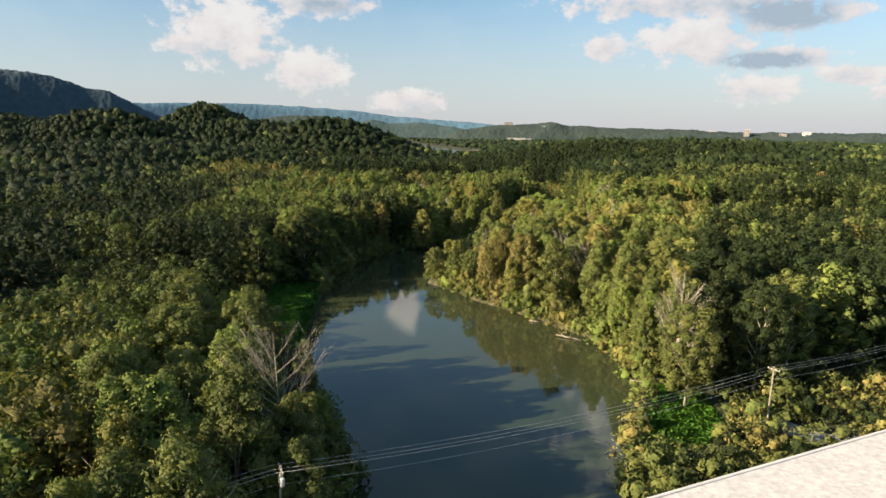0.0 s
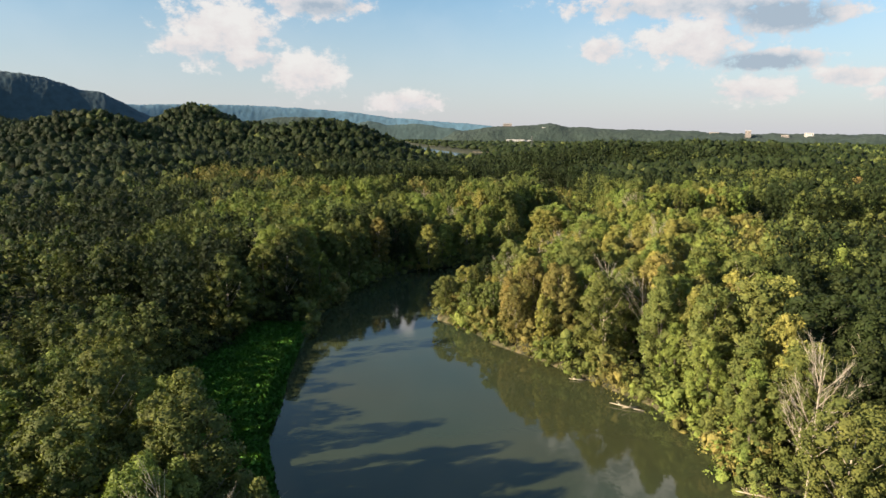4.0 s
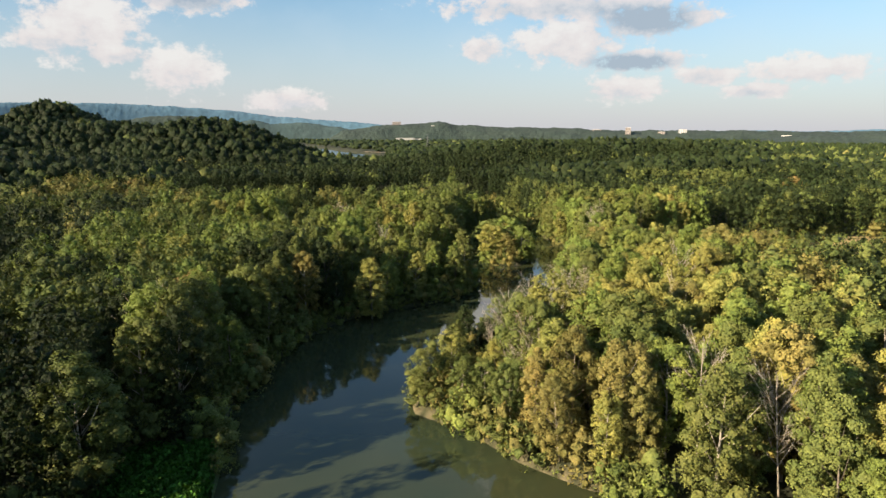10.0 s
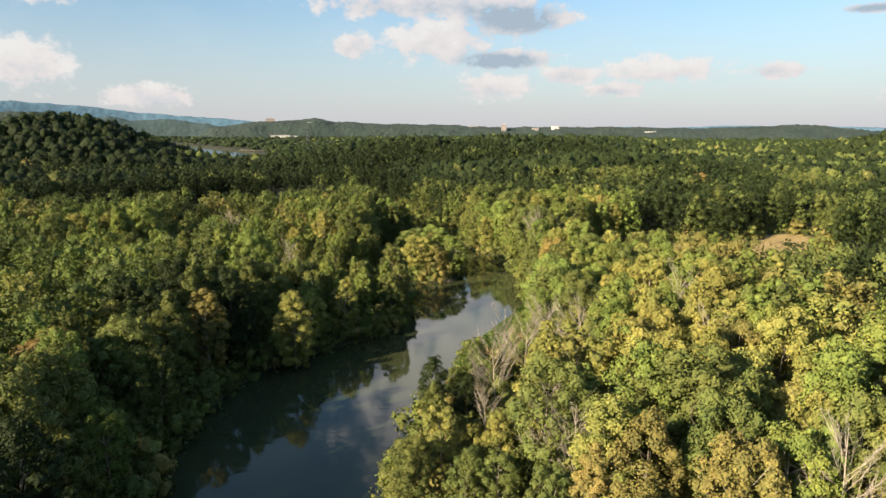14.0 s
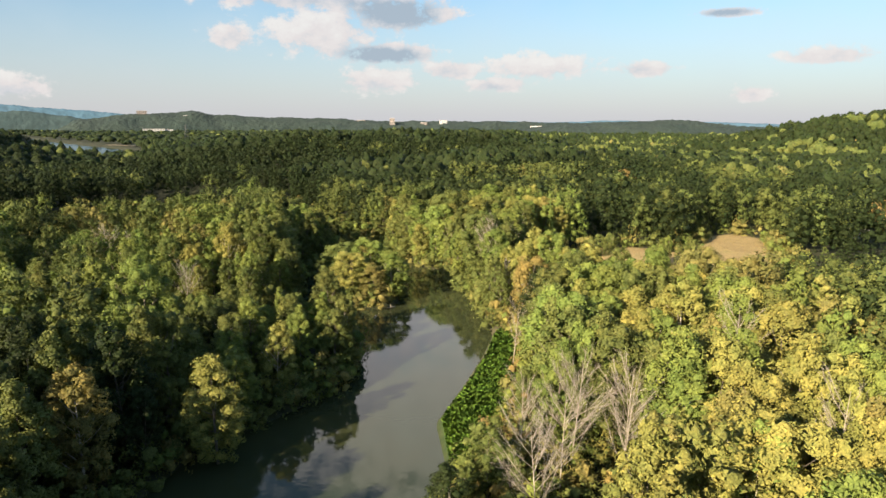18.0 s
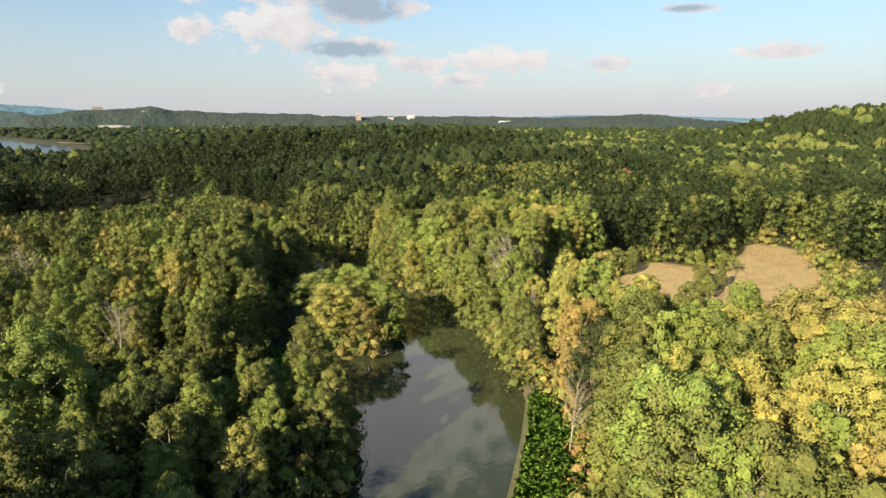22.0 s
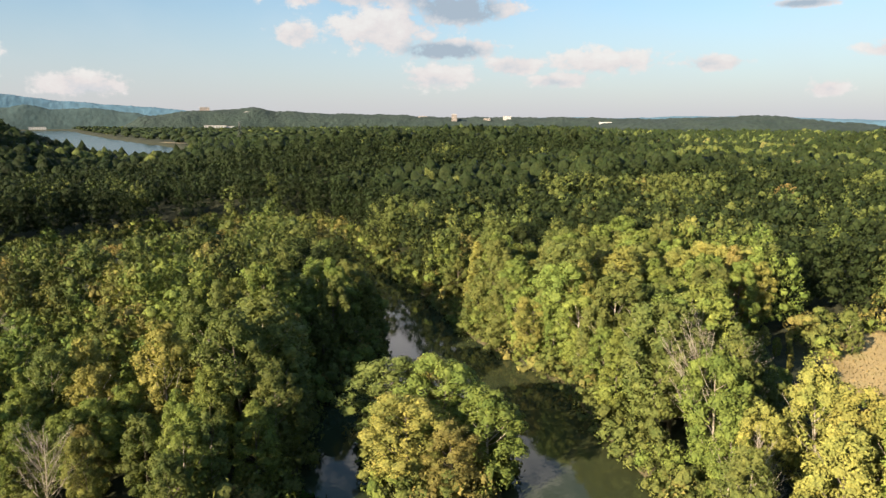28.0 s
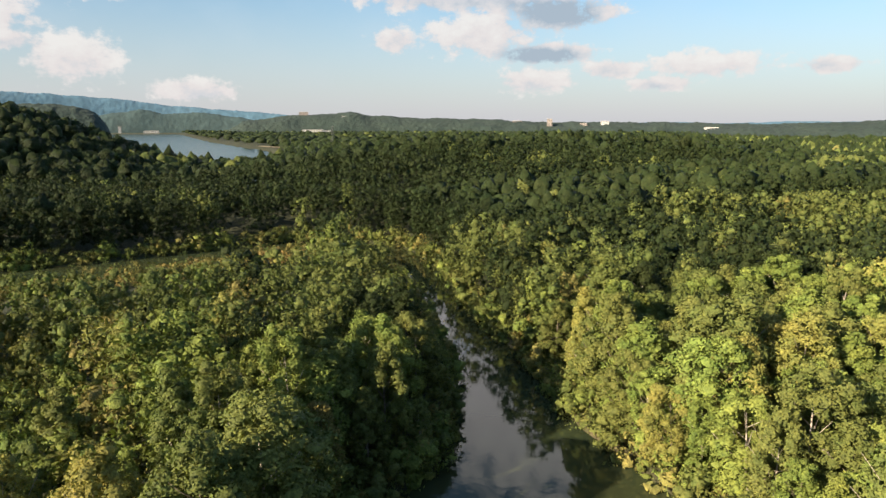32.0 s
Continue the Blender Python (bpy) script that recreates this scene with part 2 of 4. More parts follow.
def mesh_of(name, verts, faces, mat=None, smooth=False):
    me = bpy.data.meshes.new(name)
    me.from_pydata([tuple(v) for v in verts], [], [tuple(f) for f in faces])
    if mat:
        me.materials.append(mat)
    if smooth:
        me.shade_smooth()
    me.update()
    return me


def leaf_mesh(name, co, tris, nor, mat, hue=None):
    """A mesh of leaf sprays and rounded clumps, shaded by the way their clump faces."""
    co, tris, nor = np.asarray(co, np.float32), np.asarray(tris, np.int32), np.asarray(nor, np.float32)
    me = bpy.data.meshes.new(name)
    me.vertices.add(len(co))
    me.vertices.foreach_set("co", co.ravel())
    me.loops.add(tris.size)
    me.loops.foreach_set("vertex_index", tris.ravel())
    me.polygons.add(len(tris))
    me.polygons.foreach_set("loop_start", np.arange(0, tris.size, 3, dtype=np.int32))
    me.polygons.foreach_set("use_smooth", np.ones(len(tris), bool))
    at = me.attributes.new("custom_normal", "FLOAT_VECTOR", "POINT")
    at.data.foreach_set("vector", nor.ravel())
    if hue is not None:
        at = me.attributes.new("hue", "FLOAT_COLOR", "POINT")
        at.data.foreach_set("color", np.asarray(hue, np.float32).ravel())
    me.materials.append(mat)
    me.update(calc_edges=True)
    return me


def unit(v):
    return v / np.maximum(np.linalg.norm(v, axis=-1, keepdims=True), 1e-6)


def ball(level):
    bm = bmesh.new()
    bmesh.ops.create_icosphere(bm, subdivisions=level, radius=1.0)
    v = np.array([x.co for x in bm.verts])
    f = np.array([[x.index for x in q.verts] for q in bm.faces])
    bm.free()
    return v, f


BALL = {1: ball(1), 2: ball(2)}


def lumps_of(rng, centres, radii, level, uneven=0.22, flat=0.85):
    """Rounded uneven lumps at the clumps' middles, as verts and triangles."""
    v, f = BALL[level]
    n, k = len(centres), len(v)
    grow = 1 + uneven * rng.normal(size=(n, k, 1))
    q = v[None] * grow * radii[:, None, None] * np.array([1, 1, flat]) + centres[:, None]
    t = (f[None] + (np.arange(n) * k)[:, None, None]).reshape(-1, 3)
    return q.reshape(-1, 3), t


def tube(points, radii, sides=6):
    """A tapered tube along points, as verts and faces."""
    vs, fs = [], []
    pts = [Vector(p) for p in points]
    for i, p in enumerate(pts):
        d = (pts[min(i + 1, len(pts) - 1)] - pts[max(i - 1, 0)]).normalized()
        a = d.cross(Vector((0.31, 0.9, 0.2))).normalized()
        b = d.cross(a)
        for k in range(sides):
            q = 2 * math.pi * k / sides
            vs.append(p + (a * math.cos(q) + b * math.sin(q)) * radii[i])
    for i in range(len(pts) - 1):
        for k in range(sides):
            j = (k + 1) % sides
            fs.append((i * sides + k, i * sides + j, (i + 1) * sides + j, (i + 1) * sides + k))
    fs.append(tuple(range(sides))[::-1])
    fs.append(tuple((len(pts) - 1) * sides + k for k in range(sides)))
    return vs, fs


def joined(pieces):
    vs, fs = [], []
    for v, f in pieces:
        o = len(vs)
        vs += v
        fs += [tuple(i + o for i in q) for q in f]
    return vs, fs


def block(x0, y0, z0, x1, y1, z1):
    v = [Vector((x, y, z)) for z in (z0, z1) for y in (y0, y1) for x in (x0, x1)]
    return v, [(0, 2, 3, 1), (4, 5, 7, 6), (0, 1, 5, 4), (2, 6, 7, 3), (0, 4, 6, 2), (1, 3, 7, 5)]


def part(name, data, mat, parent, label="", smooth=False):
    ob = new(name, mesh_of(name, *data, mat, smooth) if isinstance(data, tuple) else data)
    ob.parent = parent
    if label:
        tagged(ob, label)
    return ob


def thing(name, m, label, category, group="", kind=""):
    ob = new(name)
    ob.empty_display_size = 0.5
    ob.matrix_world = m
    return tagged(ob, label, category, group, kind)


# ---- plan ----
LEFT_BANK = [(10, -300), (20, -120), (26, -40), (29, 0), (30, 30), (27, 58), (20, 82), (13, 100), (8, 117), (6, 131), (4, 141), (3, 157),
             (3, 187), (0, 196), (3, 212), (6, 228), (12, 246), (20, 261), (31, 273), (46, 280), (60, 287), (70, 298), (76, 316), (77, 340),
             (78, 362), (84, 385), (96, 398), (106, 407), (114, 425), (121, 450), (125, 485), (128, 530), (128, 565), (118, 594)]
LEFT_BANK += [(100, 604), (72, 588), (30, 567), (-60, 546)]
RIGHT_BANK = [(-60, 584), (20, 604), (70, 622), (100, 632), (128, 626), (146, 606), (150, 585), (146, 535), (142, 500), (140, 470), (139, 440),
              (134, 412), (136, 390), (137, 376), (131, 357), (126, 336), (117, 315), (110, 302), (99, 290), (87, 278), (72, 264), (66, 250)]
RIGHT_BANK += [(55, 234), (45, 216), (38, 205), (37, 198), (46, 187), (52, 174), (63, 160), (72, 146), (80, 134), (84, 121), (84, 95),
               (76, 74), (71, 56), (66, 20), (60, -40), (55, -120), (45, -300)]
RIVER = np.array(LEFT_BANK + RIGHT_BANK, float)
ISLAND = np.array([(98 + 9.5 * math.cos(a), 358 + 17 * math.sin(a)) for a in np.linspace(0, 2 * math.pi, 15)[:-1]])
INLET = np.array([(86, 392), (82, 372), (76, 360), (70, 350), (58, 345), (44, 354), (40, 366), (22, 376), (-20, 388), (-22, 374), (14, 358), (24, 345), (36, 328), (50, 318), (64, 318), (74, 330), (80, 346)], float)
INLET_REEDS = np.array([(46, 320), (62, 317), (75, 329), (83, 350), (78, 359), (69, 348), (57, 342), (46, 340)], float)
LEFT_REEDS = np.array([(-14, 189), (1.5, 189), (3, 165), (4, 150), (6, 135), (7.5, 117), (13.5, 99), (20, 82), (15, 79), (4, 92), (-8, 104), (-14, 120), (-21, 140), (-19, 158), (-14, 172)], float)
RIGHT_REEDS = np.array([(60, 239), (67, 250), (73, 263), (88, 277), (100, 289), (111, 302), (114, 301), (111, 290), (99, 275), (86, 261), (70, 244)], float)
NEAR_REEDS = np.array([(85, 96), (77, 75), (74, 62), (84, 66), (92, 76), (94, 92)], float)
MEADOW = np.array([(184, 350), (185, 320), (197, 309), (231, 302), (262, 326), (288, 350), (292, 368), (272, 370), (246, 354), (234, 344), (226, 368), (213, 375)], float)
FAR_RIVER = np.array([(20, 950), (95, 950), (140, 1300), (150, 1560), (140, 1800), (90, 2050), (20, 2500), (-70, 3200), (-160, 4000), (-230, 4500), (-700, 4500), (-560, 4000), (-380, 3000), (-240, 2300), (-140, 1800)], float)
FAR_MEADOW = np.array([(1040, 1080), (1160, 980), (1190, 1010), (1060, 1125)], float)
SCRUB = np.array([(66, 38), (160, 82), (180, 116), (124, 92), (100, 86), (84, 72), (72, 58)], float)
TRACK = np.array([(98, 76), (103, 67), (110, 67.5), (113, 70), (107, 71), (102, 79)], float)


def signed(poly, P):
    """Distance of points to a polygon's edge, negative inside."""
    a, b = poly, np.roll(poly, -1, 0)
    best = np.full(len(P), 1e9)
    inside = np.zeros(len(P), bool)
    for (ax, ay), (bx, by) in zip(a, b):
        dx, dy = bx - ax, by - ay
        t = np.clip(((P[:, 0] - ax) * dx + (P[:, 1] - ay) * dy) / max(dx * dx + dy * dy, 1e-9), 0, 1)
        best = np.minimum(best, np.hypot(P[:, 0] - ax - t * dx, P[:, 1] - ay - t * dy))
        if ay != by:
            inside ^= ((ay > P[:, 1]) != (by > P[:, 1])) & (P[:, 0] < (bx - ax) * (P[:, 1] - ay) / (by - ay) + ax)
    return np.where(inside, -best, best)


def river_distance(P):
    """Distance inland from the water's edge; negative in the river."""
    d = np.minimum(signed(RIVER, P), signed(INLET, P))
    return np.maximum(d, -signed(ISLAND, P))


# hills: centre, height, spread along and across, turn of the long axis in degrees
HILLS = [(-110, 905, 49, 80, 88, 0), (-325, 1050, 72, 74, 95, 0), (-405, 880, 57, 95, 85, 0), (-240, 960, 46, 155, 84, 0),
         (250, 800, 23, 105, 120, 0), (390, 850, 24, 120, 130, 30), (335, 620, 11, 80, 100, 30), (900, 610, 45, 112, 140, 40),
         (1120, 500, 55, 190, 210, 0), (-700, 900, 66, 210, 210, 0), (-250, 640, 20, 135, 95, 0), (700, 1250, 15, 270, 125, 30)]


def lift_of(P):
    h = np.zeros(len(P))
    for x, y, top, sx, sy, turn in HILLS:
        c, s = math.cos(radians(turn)), math.sin(radians(turn))
        u, v = (P[:, 0] - x) * c + (P[:, 1] - y) * s, -(P[:, 0] - x) * s + (P[:, 1] - y) * c
        h = np.maximum(h, top * np.clip(np.exp(-0.5 * ((u / sx) ** 2 + (v / sy) ** 2)) * 1.12 - 0.12, 0, 1))
    return h


def ground_height(P):
    d = river_distance(P)
    bank = np.clip(d * 0.8, -2.2, 1.6) + 0.012 * np.clip(d - 4, 0, 120)
    far = np.minimum(signed(FAR_RIVER, P), 1e9)
    return np.where(far < 8, np.clip(far * 0.3, -2.5, 1.5), bank + lift_of(P) * np.clip(d / 60, 0, 1))


def spaced(lo, hi, fine_lo, fine_hi, step, grow=1.16):
    mid = list(np.arange(fine_lo, fine_hi + 0.1, step))
    up, s = [fine_hi], step
    while up[-1] < hi:
        s *= grow
        up.append(min(up[-1] + s, hi))
    dn, s = [fine_lo], step
    while dn[-1] > lo:
        s *= grow
        dn.append(max(dn[-1] - s, lo))
    return np.array(dn[:0:-1] + mid + up[1:])


gx = spaced(-4900, 4900, -60, 300, 2.5, 1.12)
gy = spaced(-1200, 4950, -60, 640, 2.5, 1.10)
GX, GY = np.meshgrid(gx, gy)
P = np.stack([GX.ravel(), GY.ravel()], 1)
Z = ground_height(P)
nx, ny = len(gx), len(gy)
idx = np.arange(nx * ny).reshape(ny, nx)
F = np.stack([idx[:-1, :-1], idx[:-1, 1:], idx[1:, 1:], idx[1:, :-1]], -1).reshape(-1, 4)
gm = bpy.data.meshes.new("ground")
gm.from_pydata(np.column_stack([P, Z]).tolist(), [], F.tolist())
col = np.zeros((len(P), 4), np.float32)
col[:, 3] = 1
col[:, 0] = np.clip(0.5 - np.minimum(signed(MEADOW, P), signed(FAR_MEADOW, P)) / 3, 0, 1)
col[:, 1] = np.clip(0.5 - np.minimum(np.minimum(signed(LEFT_REEDS, P), signed(RIGHT_REEDS, P)), signed(NEAR_REEDS, P)) / 3, 0, 1)
rd = river_distance(P)
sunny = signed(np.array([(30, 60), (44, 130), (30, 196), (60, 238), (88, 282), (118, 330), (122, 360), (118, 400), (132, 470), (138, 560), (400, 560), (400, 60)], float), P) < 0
# pale mud on the sunny bank only; the shaded left edge is coloured dark
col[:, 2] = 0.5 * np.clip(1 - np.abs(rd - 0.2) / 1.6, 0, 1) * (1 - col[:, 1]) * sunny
at = gm.attributes.new("cover", "FLOAT_COLOR", "POINT")
at.data.foreach_set("color", col.ravel())
gm.materials.append(GROUND)
gm.shade_smooth()
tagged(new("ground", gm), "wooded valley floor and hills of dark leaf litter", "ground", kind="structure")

me = mesh_of("water", [(-220, -320, 0), (340, -320, 0), (340, 660, 0), (-220, 660, 0)], [(0, 1, 2, 3)], WATER)
tagged(new("water", me), "still green-brown river mirroring trees and cloud", "river", kind="structure")
me = mesh_of("water", [(x, y, 0) for x, y in FAR_RIVER], [tuple(range(len(FAR_RIVER)))], FAR_WATER)
tagged(new("water", me), "wide pale river far down the valley", "river", kind="structure")

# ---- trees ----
# dark green is low enough to carry shade on hills and left bank
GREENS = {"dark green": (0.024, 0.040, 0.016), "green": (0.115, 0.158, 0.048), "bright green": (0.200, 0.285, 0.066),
          "yellow-green": (0.345, 0.335, 0.096), "olive": (0.290, 0.245, 0.090), "golden": (0.430, 0.320, 0.124), "rust-brown": (0.335, 0.205, 0.098)}


def facing(rng, at, clump, heart, own=0.85, whole=0.42, loose=0.30):
    """The way foliage at a place faces: out of its clump, out of its crown, a little at random."""
    n = own * unit(at - clump) + whole * unit((at - heart) * np.array([1, 1, 0.9]))
    return unit(n + loose * rng.normal(size=at.shape))


def sprays(rng, centres, radii, count, size, heart, up=0.35, three=False):
    """Loose leaf sprays over the outside of clumps: crooked leaves that face away from their clump's middle."""
    many = count * 3
    k = rng.choice(len(centres), many, p=radii ** 2 / (radii ** 2).sum())
    n = rng.normal(size=(many, 3))
    n[:, 2] += up
    n = unit(n)
    c = centres[k] + n * (radii[k] * (0.80 + 0.42 * rng.random(many)))[:, None] * np.array([1, 1, 0.9])
    good = np.ones(many, bool)
    for i in range(len(centres)):
        good &= (np.linalg.norm(c - centres[i], axis=1) > radii[i] * 0.75) | (k == i)
    pick = np.concatenate([np.flatnonzero(good), np.flatnonzero(~good)])[:count]
    c, n, k = c[pick], n[pick], k[pick]
    nor = facing(rng, c, centres[k], heart)
    face = unit(n + rng.normal(scale=0.42, size=(count, 3)) + np.array([0, 0, 0.15]))
    ref = np.where(np.abs(face[:, 2:3]) < 0.9, np.array([[0, 0, 1.0]]), np.array([[1.0, 0, 0]]))
    a = unit(np.cross(face, ref))
    b = np.cross(face, a)
    q = rng.random(count) * 2 * math.pi
    a, b = a * np.cos(q)[:, None] + b * np.sin(q)[:, None], b * np.cos(q)[:, None] - a * np.sin(q)[:, None]
    s = size * (0.5 + 0.9 * rng.random(count))[:, None]
    j = lambda: 0.7 + 0.6 * rng.random((count, 1))
    droop = face * s * 0.35
    if three:
        v = np.stack([c - a * s * j() - b * s * 0.5 * j(), c + a * s * j() - b * s * 0.4 * j(), c + b * s * 1.2 * j() - droop * 0.6], 1)
        return v.reshape(-1, 3), np.arange(count * 3).reshape(-1, 3), np.repeat(nor, 3, 0)
    v = np.stack([c - a * s * j(), c - b * s * 0.62 * j() + droop * 0.2, c + a * s * j(), c + b * s * 0.62 * j() + droop], 1)
    t = (np.arange(count) * 4)[:, None, None] + np.array([[0, 1, 2], [0, 2, 3]])[None]
    return v.reshape(-1, 3), t.reshape(-1, 3), np.repeat(nor, 4, 0)


def crown_clumps(rng, n, height, low, wide, shape, big=0.34):
    """Middles and radii of the clumps that make up a crown between low and height, spread evenly over its outside."""
    t = (np.arange(n) + rng.random(n)) / n
    ang = np.arange(n) * 2.4 + rng.normal(size=n) * 0.45
    if shape == "round":
        env = np.sin(np.pi * (0.16 + 0.80 * t)) ** 0.75
    elif shape == "tall":
        env = 0.92 * np.sin(np.pi * (0.20 + 0.78 * t)) ** 0.85
    else:
        env = 0.50 + 0.75 * t * (1.35 - t) - 0.35 * t ** 6
    q = rng.random(2) * 6
    lobe = 1 + 0.24 * np.sin(ang * 2 + q[0]) + 0.16 * np.sin(ang * 3 + q[1] + 4 * t)
    r = wide * np.clip(env, 0.05, None) * lobe * (0.58 + 0.38 * rng.random(n) ** 0.7)
    size = wide * big * (0.62 + 0.7 * rng.random(n))
    c = np.stack([r * np.cos(ang), r * np.sin(ang), low + (height - low) * t - size * 0.5 + rng.normal(size=n) * 0.5], 1)
    return c, size


def shell(rng, centres, radii, level, heart, uneven=0.2, share=0.94):
    """The rounded clumps of a crown as uneven lumps, without the faces that lie buried in other clumps."""
    v, t = lumps_of(rng, centres, radii * share, level, uneven, 0.9)
    k, kv = len(t) // len(centres), len(v) // len(centres)
    own = np.repeat(np.arange(len(centres)), k)
    mid = v[t].mean(1)
    keep = np.ones(len(t), bool)
    for i in range(len(centres)):
        keep &= (np.linalg.norm(mid - centres[i], axis=1) > radii[i] * share * 0.8) | (own == i)
    nor = facing(rng, v, np.repeat(centres, kv, 0), heart, 0.8, 0.4, 0.14)
    t = t[keep]
    used, back = np.unique(t.ravel(), return_inverse=True)
    return v[used], back.reshape(-1, 3), nor[used]


def together(*pieces):
    """Pieces of verts, triangles and facings as one."""
    o, co, ts, ns = 0, [], [], []
    for v, t, n in pieces:
        co.append(v)
        ts.append(t + o)
        ns.append(n)
        o += len(v)
    return np.concatenate(co), np.concatenate(ts), np.concatenate(ns)


def limbs(rng, height, base, count, spread, sides=6, twigs=0, lean=0.3):
    top = Vector((rng.normal() * lean, rng.normal() * lean, height))
    axis = lambda f: Vector((top.x * f * f, top.y * f * f, height * f))
    pieces = [tube([axis(f) for f in (0, 0.25, 0.5, 0.75, 1)], [base, base * 0.8, base * 0.6, base * 0.38, base * 0.1], sides)]
    for i in range(count):
        f = 0.28 + 0.6 * (i + rng.random()) / count
        q, s = rng.random() * 2 * math.pi, spread * (1.15 - 0.6 * f) * (0.7 + 0.5 * rng.random())
        p = axis(f)
        d = Vector((math.cos(q), math.sin(q), 0.75 + 0.5 * rng.random()))
        m, e = p + d * s * 0.5, p + d * s + Vector((0, 0, s * 0.25))
        w = base * (0.5 - 0.3 * f)
        pieces.append(tube([p, m, e], [w, w * 0.6, w * 0.2], max(4, sides - 2)))
        for k in range(twigs):
            g = 0.25 + 0.7 * (k + rng.random()) / twigs
            o = p.lerp(m, g * 2) if g < 0.5 else m.lerp(e, g * 2 - 1)
            dd = (d + Vector(rng.normal(size=3)) * 0.55 + Vector((0, 0, 0.35))).normalized()
            ln = s * (0.62 - 0.25 * g) * (0.7 + 0.5 * rng.random())
            pieces.append(tube([o, o + dd * ln * 0.5, o + dd * ln + Vector((0, 0, ln * 0.15))], [w * 0.4, w * 0.26, w * 0.08], 3))
    return joined(pieces)


rng = np.random.default_rng(7)
FORMS = []
for i, (shape, wide, low) in enumerate([("round", 4.9, 3.0), ("round", 4.3, 2.0), ("tall", 3.6, 2.0), ("vase", 4.7, 4.0), ("round", 4.2, 3.5), ("round", 5.2, 5.0), ("vase", 4.1, 2.5)]):
    heart = np.array([0, 0, low + 0.30 * (20 - low)])
    c, r = crown_clumps(rng, 120, 20.0, low, wide, shape, 0.175)
    whole = together(shell(rng, c[::2], r[::2], 1, heart, 0.35, 0.80), sprays(rng, c, r * 1.12, 12500, 0.172, heart))
    crown = leaf_mesh("crown", *whole, LEAF)
    trunk = mesh_of("trunk", *limbs(rng, 17.0, 0.27, 11, wide), BARK if i % 3 else PALE_BARK, True)
    FORMS.append((crown, trunk))
MID, FAR, SPECK, DOT = [], [], [], []


def massed(rng, c, r, count, size, up, level=1, uneven=0.16, share=0.94, cores=None, floor=1.5):
    """A crown of rounded clumps with loose leaf sprays over them."""
    heart = np.array([0, 0, floor + 0.30 * (c[:, 2].max() - floor)])
    lv, lt, ln = shell(rng, c[::cores], r[::cores] * (1.0 if cores is None else 1.2), level, heart, uneven, share)
    lt = lt[lv[lt].mean(1)[:, 2] > floor]
    tv, tt, tn = sprays(rng, c, r, count, size, heart, up, True)
    tt = tt[tv[tt].mean(1)[:, 2] > floor]
    return together((lv, lt, ln), (tv, tt, tn))


def dome(rng, level, wide, low, high, bumps, width, floor):
    """A far crown: one rounded mass with many swellings."""
    v, f = BALL[level]
    d = rng.normal(size=(bumps, 3)) + np.array([0, 0, 0.5])
    d = unit(d)
    cs = v @ d.T
    near = cs.argmax(1)
    rise = np.sqrt(np.clip((cs.max(1) - math.cos(width)) / (1 - math.cos(width)), 0, 1))
    q = (v * (0.76 + 0.32 * rise + 0.17 * rng.normal(size=len(v)))[:, None]) * np.array([wide, wide, (high - low) * 0.55])
    q[:, 2] += low + (high - low) * 0.45
    nor = unit(0.6 * v + 0.55 * unit(v - 0.8 * d[near]) + 0.14 * rng.normal(size=v.shape))
    return q, f[q[f].mean(1)[:, 2] > floor], nor


for i in range(10):
    shape = ("round", "tall", "vase")[i % 3]
    wide = 4.0 + rng.random() * 1.2
    c, r = crown_clumps(rng, 36, 20.0, 4.0, wide, shape, 0.25)
    MID.append(massed(rng, c, r * 1.15, 960, 0.26, 0.35, 1, 0.40, 0.52, 2, 3.0))
    c, r = crown_clumps(rng, 20, 19.6, 5.0, wide, "vase" if i % 3 == 2 else "round", 0.32)
    FAR.append(massed(rng, c, r * 1.1, 360, 0.34, 0.4, 1, 0.40, 0.56, 2, 8.0))
    c, r = crown_clumps(rng, 14, 18.8, 11.0, wide, "round", 0.36)
    SPECK.append(together(dome(rng, 2, wide * 0.92, 9.0, 18.8, 14, 0.6, 11.5), sprays(rng, c, r, 140, 0.50, np.array([0, 0, 11.0]), 0.5, True)))
    DOT.append(dome(rng, 1, wide * 1.05, 6.0, 20.0, 9, 0.8, 11.0))


def tint(hue, rng, common=(0.196, 0.198, 0.066), own=0.54):
    """A tree's own colour: its kind's, drawn a little towards the woods' common green, lighter or darker."""
    # dark green keeps its tone, since it stands for shaded trees
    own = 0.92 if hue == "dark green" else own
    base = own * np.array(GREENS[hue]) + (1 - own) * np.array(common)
    return base * (0.86 + 0.28 * rng.random()) * np.array([0.94 + 0.12 * rng.random(), 1, 1])


# shares of the kinds in a wood, in the order of GREENS; more dark green stands for shade
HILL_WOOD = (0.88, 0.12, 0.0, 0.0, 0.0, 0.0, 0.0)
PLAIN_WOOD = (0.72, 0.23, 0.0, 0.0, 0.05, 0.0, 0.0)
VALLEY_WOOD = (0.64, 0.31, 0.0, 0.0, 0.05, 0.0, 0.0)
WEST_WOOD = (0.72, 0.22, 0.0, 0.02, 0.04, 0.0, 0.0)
MARSH_WOOD = (0.10, 0.26, 0.06, 0.10, 0.26, 0.06, 0.16)


